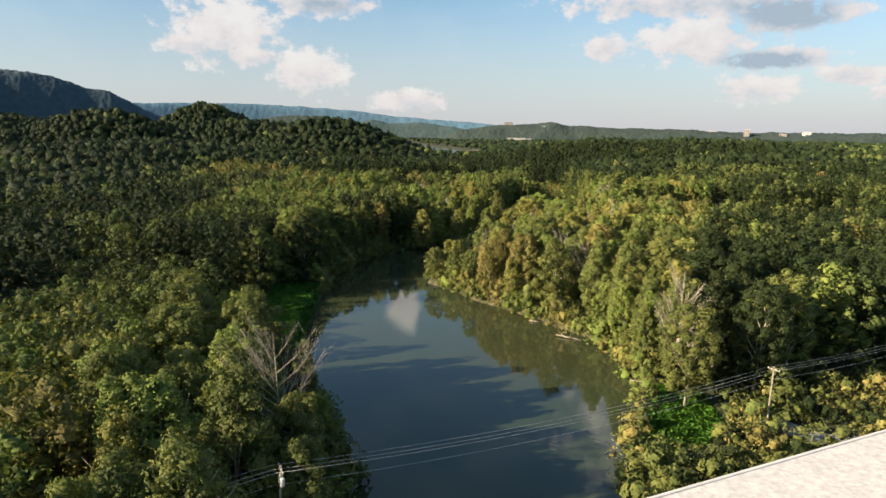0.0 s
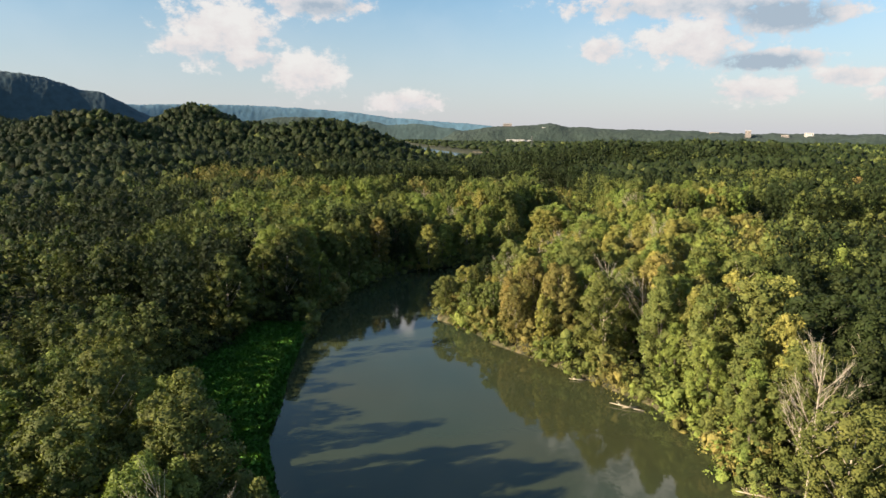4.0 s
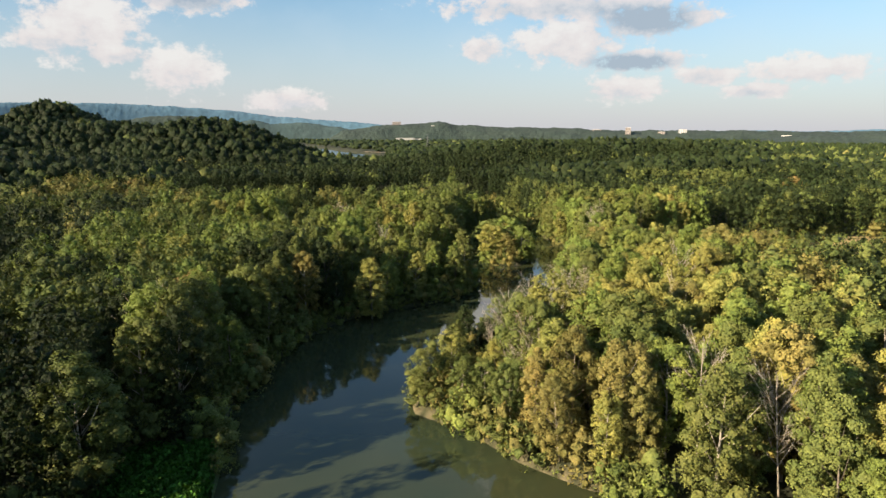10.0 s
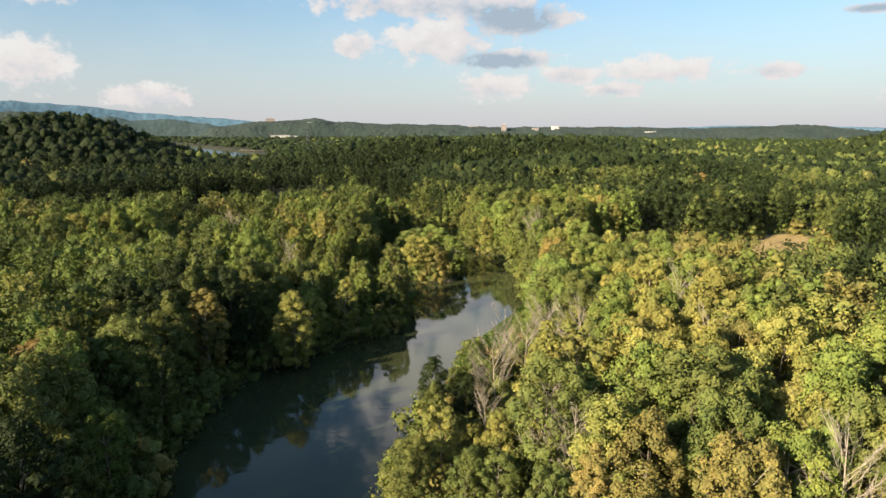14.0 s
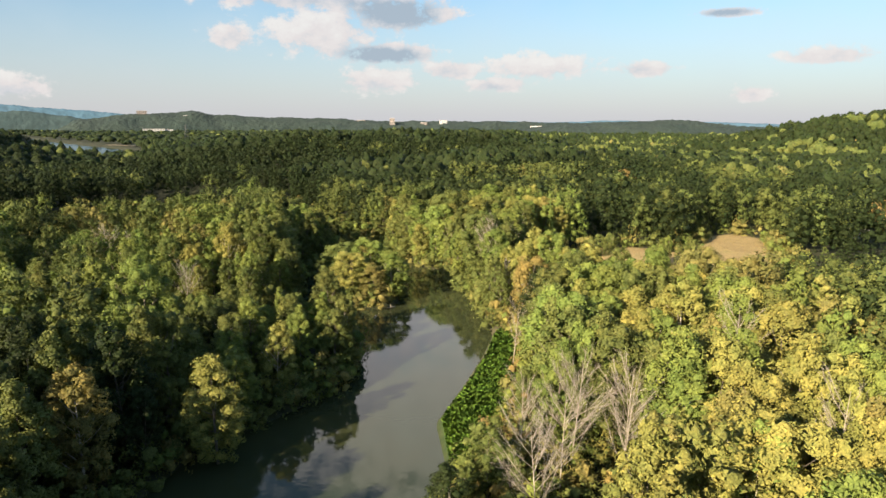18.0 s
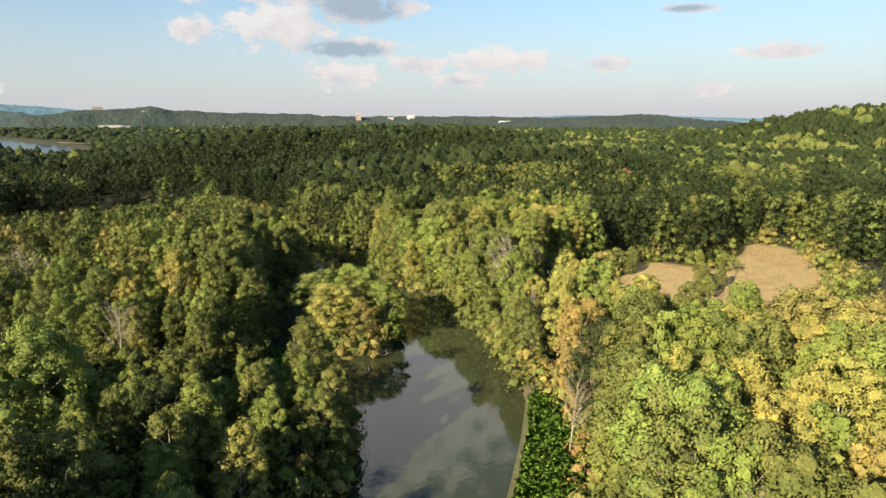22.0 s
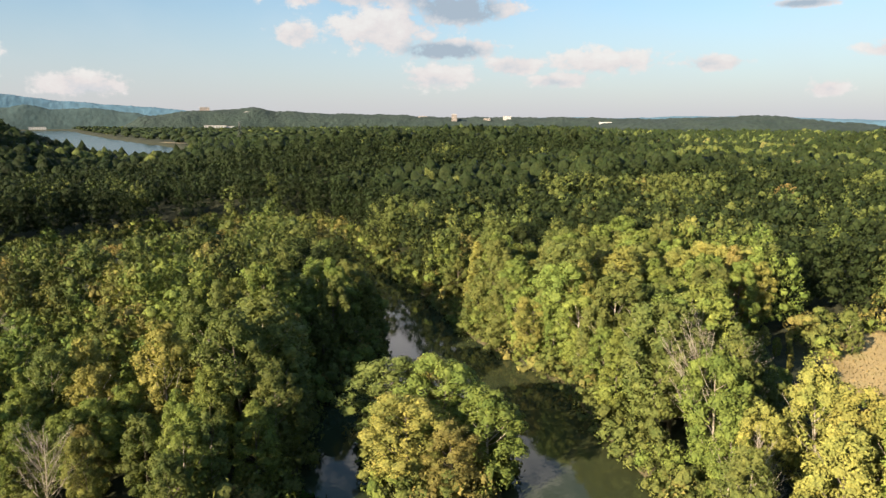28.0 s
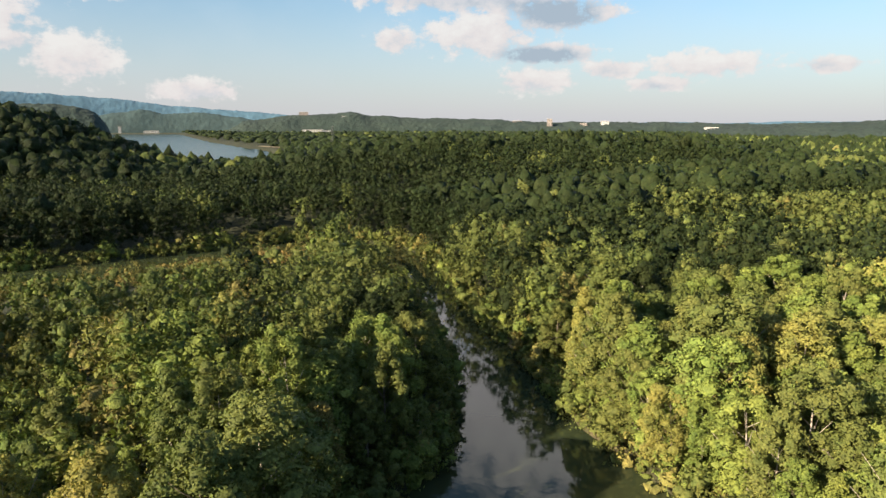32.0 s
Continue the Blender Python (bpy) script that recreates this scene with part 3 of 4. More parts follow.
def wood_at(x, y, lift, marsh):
    """Which kinds grow at a place; dark or light mixes put shade and sun into the colour."""
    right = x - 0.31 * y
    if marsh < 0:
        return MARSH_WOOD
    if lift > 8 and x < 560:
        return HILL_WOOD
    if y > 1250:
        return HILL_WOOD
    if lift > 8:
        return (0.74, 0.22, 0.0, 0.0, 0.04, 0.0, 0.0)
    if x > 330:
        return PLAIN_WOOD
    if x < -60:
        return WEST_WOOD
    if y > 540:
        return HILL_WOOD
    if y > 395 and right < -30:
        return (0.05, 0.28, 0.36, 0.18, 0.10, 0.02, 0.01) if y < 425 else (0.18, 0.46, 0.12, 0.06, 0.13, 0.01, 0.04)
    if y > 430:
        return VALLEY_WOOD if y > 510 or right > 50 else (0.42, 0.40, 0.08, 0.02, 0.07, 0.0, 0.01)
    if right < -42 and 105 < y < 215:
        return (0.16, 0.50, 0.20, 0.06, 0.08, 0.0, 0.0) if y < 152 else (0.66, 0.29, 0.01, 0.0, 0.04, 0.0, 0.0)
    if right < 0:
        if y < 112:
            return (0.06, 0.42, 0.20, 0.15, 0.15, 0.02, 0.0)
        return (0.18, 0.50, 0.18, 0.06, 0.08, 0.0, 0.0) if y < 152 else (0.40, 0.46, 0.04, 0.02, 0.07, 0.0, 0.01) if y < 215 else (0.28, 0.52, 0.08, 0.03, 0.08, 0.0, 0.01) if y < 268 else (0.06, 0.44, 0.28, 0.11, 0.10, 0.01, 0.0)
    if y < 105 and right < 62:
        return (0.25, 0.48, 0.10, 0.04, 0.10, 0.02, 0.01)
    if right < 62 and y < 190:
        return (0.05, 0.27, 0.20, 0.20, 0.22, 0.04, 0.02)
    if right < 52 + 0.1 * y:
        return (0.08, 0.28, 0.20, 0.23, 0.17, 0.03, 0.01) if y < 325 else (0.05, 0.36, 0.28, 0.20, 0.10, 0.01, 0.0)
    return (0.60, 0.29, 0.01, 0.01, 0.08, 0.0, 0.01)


def hues_for(Q, rng):
    """The kind of each tree of a wood; the turning kinds grow in drifts."""
    lift, marsh = lift_of(Q), signed(MARSH, Q)
    out = []
    for (x, y), l, m in zip(Q, lift, marsh):
        n = noise.noise(Vector((x * 0.012, y * 0.012, 3.0)))
        n2 = noise.noise(Vector((x * 0.03, y * 0.03, 8.0)))
        w = np.array(wood_at(x, y, l, m))
        w[5] *= max(0.1, 1 + 3 * n)
        w[6] *= max(0.05, 1 + 5 * n2)
        w[4] *= max(0.2, 1 + 2 * n2)
        w[0] *= max(0.2, 1 - 2 * n)
        w = np.cumsum(w / w.sum())
        drift = 0.5 + 0.9 * noise.noise(Vector((x * 0.045, y * 0.045, 15.0)))
        out.append(list(GREENS)[min(int(np.searchsorted(w, float(np.clip(0.55 * drift + 0.45 * rng.random(), 0, 1)))), 6)])
    return out


LOW_EAST = np.array([(150, 352), (138, 300), (150, 252), (250, 240), (270, 300), (262, 326), (231, 302), (197, 309), (185, 320), (184, 350), (213, 375), (180, 376)], float)
TIP = np.array([(36, 200), (52, 192), (64, 214), (76, 240), (92, 262), (112, 284), (122, 300), (111, 304), (88, 280), (66, 252), (44, 216)], float)
LOW_WEST = np.array([(34, 276), (62, 288), (76, 304), (80, 330), (80, 358), (60, 372), (52, 440), (0, 440), (0, 340), (30, 330)], float)
MARSH = np.array([(-140, 470), (-60, 478), (20, 470), (84, 488), (108, 540), (104, 600), (70, 594), (30, 578), (-60, 556), (-140, 545)], float)

LOW_BEND = np.array([(106, 424), (120, 436), (131, 485), (133, 565), (121, 599), (110, 586), (112, 545), (109, 480)], float)

# trees here are shortened to let sun onto the reeds
LOW_SHORE = np.array([(-6, 84), (-40, 70), (-62, 100), (-60, 160), (-24, 176), (-22, 140), (-14, 112)], float)


def lowered(Q):
    """How much the growth is lowered, mostly to clear the camera's sight lines to ground behind."""
    d = signed(MEADOW, Q)
    east = np.where((d < 60) & (signed(LOW_EAST, Q) < 0), np.clip((2.0 + 0.24 * d) / 20, 0.13, 1.0), 1.0)
    tip = np.where((signed(TIP, Q) < 1.5), 0.50, np.where(signed(LOW_WEST, Q) < 0, 0.74, np.where(signed(LOW_BEND, Q) < 0, 0.46, np.where(signed(LOW_SHORE, Q) < 0, 0.68, 1.0))))
    return np.minimum(np.minimum(east, tip), np.where((signed(MARSH, Q) < 0) & (Q[:, 0] > -70), np.clip(0.11 + 0.0030 * river_distance(Q), 0.12, 0.34), 1.0))


def scatter(x0, y0, x1, y1, gap, rng):
    xs, ys = np.arange(x0, x1, gap), np.arange(y0, y1, gap * 0.87)
    X, Y = np.meshgrid(xs, ys)
    X = X + (np.arange(len(ys)) % 2)[:, None] * gap / 2
    Q = np.stack([X.ravel(), Y.ravel()], 1)
    return Q + rng.uniform(-0.36 * gap, 0.36 * gap, Q.shape)


BRIDGE_A, BRIDGE_D = np.array([65.5, 40.0]), np.array([0.904, 0.428])


def open_ground(Q):
    """Where trees may stand."""
    ok = river_distance(Q) > 1.8
    for poly, room in ((LEFT_REEDS, 1.5), (INLET_REEDS, 1.5), (RIGHT_REEDS, 3.5), (NEAR_REEDS, 3.0), (MEADOW, 3.0), (FAR_RIVER, 12.0), (FAR_MEADOW, 8.0), (TRACK, 4.0), (SCRUB, 0.0)):
        ok &= signed(poly, Q) > room
    side = (Q - BRIDGE_A) @ np.array([-BRIDGE_D[1], BRIDGE_D[0]])
    x, y = Q[:, 0], Q[:, 1]
    seen = x > -30 - 0.72 * (y + 45) - 30
    seen &= x < np.max([61 + 0.72 * (y + 50), 35 + 1.25 * (y - 104), 40 + 1.9 * (y - 150), 40 + 2.3 * (y - 183)], 0)
    ok &= ~((signed(MARSH, Q) < 2) & (river_distance(Q) < 15) & (Q[:, 0] > 12))
    return ok & (side > 5) & seen


Q = scatter(-60, 0, 210, 470, 7.0, rng)
Q = Q[open_ground(Q)]
d = river_distance(Q)
band = np.where(Q[:, 0] > 0.31 * Q[:, 1] + 5, np.where(Q[:, 1] > 150, 60, 34), np.where(Q[:, 1] < 110, 30, 22))
taken = (d < band) & (Q[:, 1] < 440)
NEAR = Q[taken]
# trees that stand out: x, y, height, hue, form
STANDOUT = [(100, 357, 17, "bright green", 5), (92, 352, 14.5, "yellow-green", 5), (104, 350, 13.5, "bright green", 0), (94, 366, 15, "green", 5), (103, 366, 14.5, "yellow-green", 1), (97, 347, 11, "olive", 1), (335, 488, 19, "rust-brown", 5), (46, 203, 13, "yellow-green", 6),
            (15, 262, 20, "olive", 6), (34, 268, 18, "yellow-green", 1), (-16, 174, 21, "green", 0), (114, 291, 21, "golden", 3),
            (77, 378, 24, "green", 0), (78, 386, 22, "green", 5), (150, 394, 26, "green", 5), (110, 282, 20, "dark green", 1),
            (97, 130, 25, "green", 0), (105, 122, 24, "dark green", 5), (88, 84, 20, "green", 3), (52, 402, 19, "green", 2), (204, 361, 7, "green", 1), (210, 366, 8, "green", 0), (203, 331, 8, "green", 1), (209, 336, 8, "green", 5), (198, 326, 7, "bright green", 0), (213, 332, 7, "green", 1), (229, 352, 7, "bright green", 1), (238, 349, 6, "green", 1)]
keep = np.ones(len(NEAR), bool)
for x, y, *_ in STANDOUT:
    keep &= np.hypot(NEAR[:, 0] - x, NEAR[:, 1] - y) > 4.5
keep &= signed(ISLAND, NEAR) > 2
for x, y in ((23, 28), (26, 22), (92, 68), (96, 70)):
    keep &= np.hypot(NEAR[:, 0] - x, NEAR[:, 1] - y) > 7.5
NEAR = NEAR[keep]
BARE = [(19, 53, 24, 1), (57, 194, 19, 0), (60, 189, 17, 1), (78, 164, 22, 0), (81, 237, 18, 1), (77, 223, 19, 0), (72, 238, 16, 0), (64, 223, 16, 1), (57, 212, 14, 0), (85, 230, 18, 1), (73, 230, 17, 1), (100, 279, 14, 0), (-12, 212, 22, 1),
        (127, 319, 14, 0), (110, 231, 23, 0), (135, 340, 23, 1), (112, 285, 15, 1), (117, 291, 14, 0), (89, 93, 24, 0), (84, 152, 20, 1),
        (95, 205, 21, 0), (28, 420, 17, 1), (36, 410, 16, 0), (45, 360, 14, 1), (125, 305, 13, 0)]
for x, y, *_ in BARE:
    NEAR = NEAR[np.hypot(NEAR[:, 0] - x + 1.5, NEAR[:, 1] - y + 1.5) > 5.0]
TREE_OF = {}
TREE_NAMES = {"dark green": "dark_green_tree", "green": "broadleaf_tree", "bright green": "leafy_tree", "yellow-green": "yellowing_tree", "olive": "autumn_tree",
              "golden": "autumn_tree", "rust-brown": "autumn_tree"}
LABELS = {"dark green": "dark green broadleaf tree in dense full leaf by the river", "green": "mid-green broadleaf tree with a full clumpy crown",
          "bright green": "fresh bright-green broadleaf tree near the river bank", "yellow-green": "yellow-green broadleaf tree lit by low sun",
          "olive": "olive-brown broadleaf tree with thinning autumn leaves", "golden": "golden-yellow broadleaf tree turning in early autumn",
          "rust-brown": "rust-brown broadleaf tree with dry autumn leaves"}


def plant(x, y, z, tall, hue, form, turn, rng, broad=1.0):
    key = (hue, form)
    sc = tall / 20.0
    m = pose(x, y, z - 0.15, rng.normal() * 2.5, rng.normal() * 2.5, turn)
    if key not in TREE_OF:
        t = thing(TREE_NAMES[hue], m, LABELS[hue], "tree", "trees along the river")
        t.scale = (1, 1, 1)
        crown = part("crown", FORMS[form][0], LEAF, t)
        part("trunk", FORMS[form][1], BARK, t)
        TREE_OF[key] = t
    else:
        t = copy_thing(TREE_OF[key], m)
    t.scale = (sc * broad * (0.88 + 0.28 * rng.random()),) * 2 + (sc,)
    own = tint(hue, rng)
    for c in t.children:
        if c.name.startswith("crown"):
            c.color = (*own, 1)


for x, y, tall, hue, form in STANDOUT:
    plant(x, y, max(0.4, float(ground_height(np.array([[x, y]], float))[0])), tall, hue, form, rng.random() * 360, rng, 1.5 if 340 < y < 372 and x < 110 else 1.5 if x > 300 else 1.15)
heights = ground_height(NEAR)
edge = river_distance(NEAR)
for (x, y), z, e, lw, hue in zip(NEAR, heights, edge, lowered(NEAR), hues_for(NEAR, rng)):
    tall = float(np.clip(rng.normal(20.6, 2.4), 14, 24.5)) * min(0.72 if e < 6 else 1.0, lw)
    plant(x, y, z, tall, hue, int(rng.integers(0, 7)), rng.random() * 360, rng, 1.16 if y > 340 and x > 0.31 * y else 1.0)

bare_mesh = [mesh_of("branches", *limbs(rng, 20, 0.17, 22, w, 6, 20, 0.9), PALE_BARK, True) for w in (4.6, 6.2)]
for x, y, tall, form in BARE:
    z = float(ground_height(np.array([[x, y]], float))[0])
    ob = new("bare_tree", bare_mesh[form])
    ob.matrix_world = pose(x, y, max(z, 0.2) - 0.2, rng.normal() * 4, rng.normal() * 4, rng.random() * 360) @ Matrix.Diagonal((tall / 20, tall / 20, tall / 20, 1))
    tagged(ob, "leafless tree with bleached pale trunk and bare branches", "tree", "bare trees")


def woods(name, Q, forms, label, rng, tall=(20.6, 2.5), wider=1.0):
    """Many trees past counting, in one mesh."""
    z, low = ground_height(Q), lowered(Q)
    co, ts, ns, hs, o = [], [], [], [], 0
    for (x, y), g, lw, kind in zip(Q, z, low, hues_for(Q, rng)):
        v, t, n = forms[int(rng.integers(0, len(forms)))]
        s = float(np.clip(rng.normal(*tall), 12, 25)) / 20 * lw
        q = rng.random() * 6.283
        w = s * (0.86 + 0.26 * rng.random()) * (1 + 0.22 * (lw < 0.7)) * wider
        R = np.array([[math.cos(q), math.sin(q), 0], [-math.sin(q), math.cos(q), 0], [0, 0, 1]])
        co.append(v @ (R * np.array([w, w, s])) + np.array([x, y, g]))
        ns.append(n @ R)
        ts.append(t + o)
        o += len(v)
        # darker common green than bank trees: mid-distance shade put into the colour
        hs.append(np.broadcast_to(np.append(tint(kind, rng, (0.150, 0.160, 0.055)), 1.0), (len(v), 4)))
    me = leaf_mesh(name, np.concatenate(co), np.concatenate(ts), np.concatenate(ns), WOOD_LEAF, np.concatenate(hs))
    return tagged(new(name, me), label, "woods", kind="stuff")


woods("woods", Q[~taken], MID, "mixed broadleaf woods behind the river banks", rng)
R = scatter(-260, 0, 420, 640, 8.0, rng)
R = R[open_ground(R) & ~((R[:, 0] > -60) & (R[:, 0] < 210) & (R[:, 1] < 470))]
by_water = (river_distance(R) < 24) | (signed(MEADOW, R) < 30)
woods("woods", R[by_water], MID, "full-crowned trees along the far bends of the river", rng)
R = R[~by_water]
nearer = (R[:, 0] > -150) & (R[:, 1] < 560)
woods("woods", R[nearer], FAR, "dense mixed woods on the valley floor", rng)
woods("woods", R[~nearer], SPECK, "dense woods along the foot of the hills", rng)
S = scatter(-800, 560, 1500, 1500, 9.0, rng)
ahead = np.degrees(np.arctan2(S[:, 0] - 60, S[:, 1] - 100))
S = S[open_ground(S) & ~((S[:, 0] > -260) & (S[:, 0] < 420) & (S[:, 1] < 640)) & (ahead > -40) & (ahead < 64)]
far_off = S[:, 1] > np.where(S[:, 0] < 0, 1120, 900)
middle = (S[:, 1] < 770) & (S[:, 0] > -210) & (S[:, 0] < 420)
woods("woods", S[middle], FAR, "woods at the foot of the hills, coloured dark for shade", rng, wider=1.05)
far_off, S = far_off[~middle], S[~middle]
woods("woods", S[~far_off], SPECK, "wooded hills and valley seen from afar", rng, wider=1.12)
woods("woods", S[far_off], DOT, "woods beyond the hills", rng, wider=1.12)
S = scatter(420, 150, 1300, 560, 9.0, rng)
S = S[open_ground(S) & (np.degrees(np.arctan2(S[:, 0] - 60, S[:, 1] - 100)) < 72)]
woods("woods", S, SPECK, "wooded slopes of the valley side", rng)
S = scatter(-700, 180, -260, 560, 9.0, rng)
S = S[np.degrees(np.arctan2(S[:, 0] - 40, S[:, 1] + 40)) > -46]
woods("woods", S, SPECK, "wooded slopes beyond the river bend", rng)
S = scatter(-1400, 1500, 3400, 4300, 36, rng)
ahead = np.degrees(np.arctan2(S[:, 0] - 60, S[:, 1] - 100))
S = S[open_ground(S) & (ahead > -34) & (ahead < 62) & (np.hypot(S[:, 0], S[:, 1]) < 4300)]
woods("woods", S, DOT, "far lowland woods", rng, (17, 3), 2.6)

S = scatter(-250, -420, 330, 0, 12, rng)
S = S[river_distance(S) > 2]
S = S[np.abs((S - BRIDGE_A) @ np.array([-BRIDGE_D[1], BRIDGE_D[0]]) + 6) > 18]
woods("woods", S, DOT, "woods beyond the bridge", rng)

# low growth along the water, and undergrowth
bush = []
for i in range(6):
    c, r = crown_clumps(rng, 10, 3.2, 0.2, 1.9, "round", 0.42)
    bush.append(massed(rng, c, r, 290, 0.15, 0.35, 1, 0.35, 0.6, 2, -0.5))


def bushes(name, Q, label, hues, rng, size=(1.0, 0.3)):
    z = ground_height(Q)
    co, ns, hs, ts, o = [], [], [], [], 0
    for (x, y), g in zip(Q, z):
        v, t, n = bush[int(rng.integers(0, 6))]
        s, q = float(np.clip(rng.normal(*size), 0.4, 2.2)), rng.random() * 6.283
        R = np.array([[math.cos(q), math.sin(q), 0], [-math.sin(q), math.cos(q), 0], [0, 0, 1]])
        co.append(v @ (R * np.array([s, s, s * (0.8 + 0.4 * rng.random())])) + np.array([x, y, max(g, 0) - 0.2]))
        ns.append(n @ R)
        ts.append(t + o)
        o += len(v)
        base = tint(hues[int(rng.integers(0, len(hues)))], rng)
        hs.append(np.broadcast_to(np.append(base, 1.0), (len(v), 4)))
    me = leaf_mesh(name, np.concatenate(co), np.concatenate(ts), np.concatenate(ns), WOOD_LEAF, np.concatenate(hs))
    return tagged(new(name, me), label, "bushes", kind="stuff")


B = scatter(-75, 40, 160, 650, 2.7, rng)
bd = river_distance(B)
B = B[(bd > -0.7) & (bd < 3.6) & (signed(LEFT_REEDS, B) > 0.5) & (signed(RIGHT_REEDS, B) > 4.0) & (signed(NEAR_REEDS, B) > 0)]
B = B[~((B[:, 1] > 535) & (B[:, 1] < 585 + 0.3 * (B[:, 0] - 20)) & (B[:, 0] < 116))]
bushes("bank_bushes", B, "leafy bushes overhanging the water's edge", ["green", "bright green", "green", "olive", "green"], rng, (1.45, 0.4))
B = scatter(-70, 540, 120, 612, 3.4, rng)
B = B[(signed(MARSH, B) < 3) & (river_distance(B) > 3) & (river_distance(B) < 24)]
bushes("marsh_bushes", B, "low rust and tan bushes on the marshy bank", ["rust-brown", "olive", "golden", "olive", "green"], rng, (0.9, 0.25))
B = scatter(44, 196, 98, 252, 3.0, rng)
B = B[(signed(RIGHT_REEDS, B) > 5) & (river_distance(B) > 5)]
bushes("undergrowth", B, "olive and green bushes under the leafless trees", ["olive", "green", "yellow-green", "green", "bright green", "golden"], rng, (1.15, 0.35))
B = scatter(30, 180, 130, 320, 2.6, rng)
B = B[(signed(RIGHT_REEDS, B) > -0.3) & (signed(RIGHT_REEDS, B) < 6) & (river_distance(B) > 3)]
bushes("bank_bushes", B, "olive and rust bushes behind the reeds", ["olive", "yellow-green", "rust-brown", "green", "bright green"], rng, (1.1, 0.35))
B = scatter(-40, 75, 30, 200, 2.6, rng)
B = B[(signed(LEFT_REEDS, B) > -1.0) & (signed(LEFT_REEDS, B) < 7) & (river_distance(B) > 3)]
bushes("bank_bushes", B, "dark green bushes behind the water weeds", ["dark green", "green", "green"], rng, (1.5, 0.4))
B = scatter(68, 44, 175, 112, 3.5, rng)
B = B[signed(SCRUB, B) < 1]
B = B[((B - BRIDGE_A) @ np.array([-BRIDGE_D[1], BRIDGE_D[0]]) > 3) & (signed(TRACK, B) > 1.5) & (signed(NEAR_REEDS, B) > 1) & (river_distance(B) > 2)]
bushes("scrub", B, "olive, green and rust scrub beside the bridge", ["olive", "green", "green", "green", "dark green"], rng, (1.25, 0.4))
B = scatter(195, 290, 300, 378, 4.5, rng)
md = signed(MEADOW, B)
B = B[(md > -1.5) & (md < 7)]
bushes("hedge", B, "green bushes round the edge of the meadow", ["green", "olive", "bright green", "green"], rng, (1.55, 0.4))


def reeds(name, poly, gap, size, label, hue, rng):
    G = scatter(*poly.min(0), *poly.max(0), gap, rng)
    G = G[signed(poly, G) < 0.2]
    n = len(G)
    z = np.maximum(ground_height(G), 0.02)
    c = np.column_stack([G, z])
    q = rng.random(n) * 6.283
    a = np.column_stack([np.cos(q), np.sin(q), np.zeros(n)]) * (size * 0.55)
    lean = np.column_stack([rng.normal(size=(n, 2)) * 0.35, np.ones(n)]) * (size * (0.7 + 0.6 * rng.random(n)))[:, None]
    v = np.stack([c - a * 0.7, c + a * 0.7, c + a + lean, c - a * 0.6 + lean * 0.8], 1).reshape(-1, 3)
    t = (np.arange(n) * 4)[:, None, None] + np.array([[0, 1, 2], [0, 2, 3]])[None]
    nor = np.repeat(unit(np.column_stack([rng.normal(size=(n, 2)) * 0.35, np.ones(n)])), 4, 0)
    h = np.repeat(np.column_stack([np.array(hue)[None] * (0.84 + 0.32 * rng.random((n, 1))), np.ones(n)]), 4, 0)
    return tagged(new(name, leaf_mesh(name, v, t.reshape(-1, 3), nor, WOOD_LEAF, h)), label, "reeds", kind="stuff")


# reed greens carry light: lifted on the shaded bank, sun-yellowed on the right
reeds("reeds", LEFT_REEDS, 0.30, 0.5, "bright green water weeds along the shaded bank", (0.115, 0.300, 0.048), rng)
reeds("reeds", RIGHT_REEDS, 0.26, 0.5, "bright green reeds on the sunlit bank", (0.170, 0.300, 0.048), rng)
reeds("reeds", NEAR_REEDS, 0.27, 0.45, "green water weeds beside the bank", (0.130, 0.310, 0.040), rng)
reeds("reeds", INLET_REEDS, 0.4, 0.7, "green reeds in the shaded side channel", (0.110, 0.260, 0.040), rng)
reeds("meadow_grass", MEADOW, 0.8, 0.22, "dry tan meadow grass", (0.46, 0.345, 0.15), rng)

# ---- distance ----


def ridge(name, rows, dist, depth, mat, label, rough, seed):
    """A long hill: rows of azimuth and height of its crest in degrees, seen from the flight's middle."""
    r = np.random.default_rng(seed)
    a = np.array([p[0] for p in rows], float)
    e = np.array([p[1] for p in rows], float)
    az = np.arange(a[0], a[-1], 0.12 if dist > 3700 or dist < 3000 else 0.3)
    crest = 54 + dist * np.tan(np.radians(np.interp(az, a, e)))
    vs, fs = [], []
    prof = [(f, math.cos(abs(f) * math.pi) ** 0.8 if abs(f) < 0.5 else -0.05) for f in np.concatenate([np.linspace(-0.5, 0.06, 24), [0.2, 0.35, 0.5]])]
    for i, q in enumerate(az):
        for k, (f, hgt) in enumerate(prof):
            D = dist + depth * f
            x, y = 40 + D * math.sin(radians(q)), 130 + D * math.cos(radians(q))
            lump = noise.noise(Vector((x / 15, y / 15, seed))) * 0.7 + noise.noise(Vector((x / 90, y / 90, seed + 5)))
            vs.append((x, y, max(crest[i] * hgt + lump * rough, -6 if hgt < 0 else 1)))
    n = len(prof)
    for i in range(len(az) - 1):
        for k in range(n - 1):
            fs.append((i * n + k, (i + 1) * n + k, (i + 1) * n + k + 1, i * n + k + 1))
    return tagged(new(name, mesh_of(name, vs, fs, mat, True)), label, "hills", kind="structure")


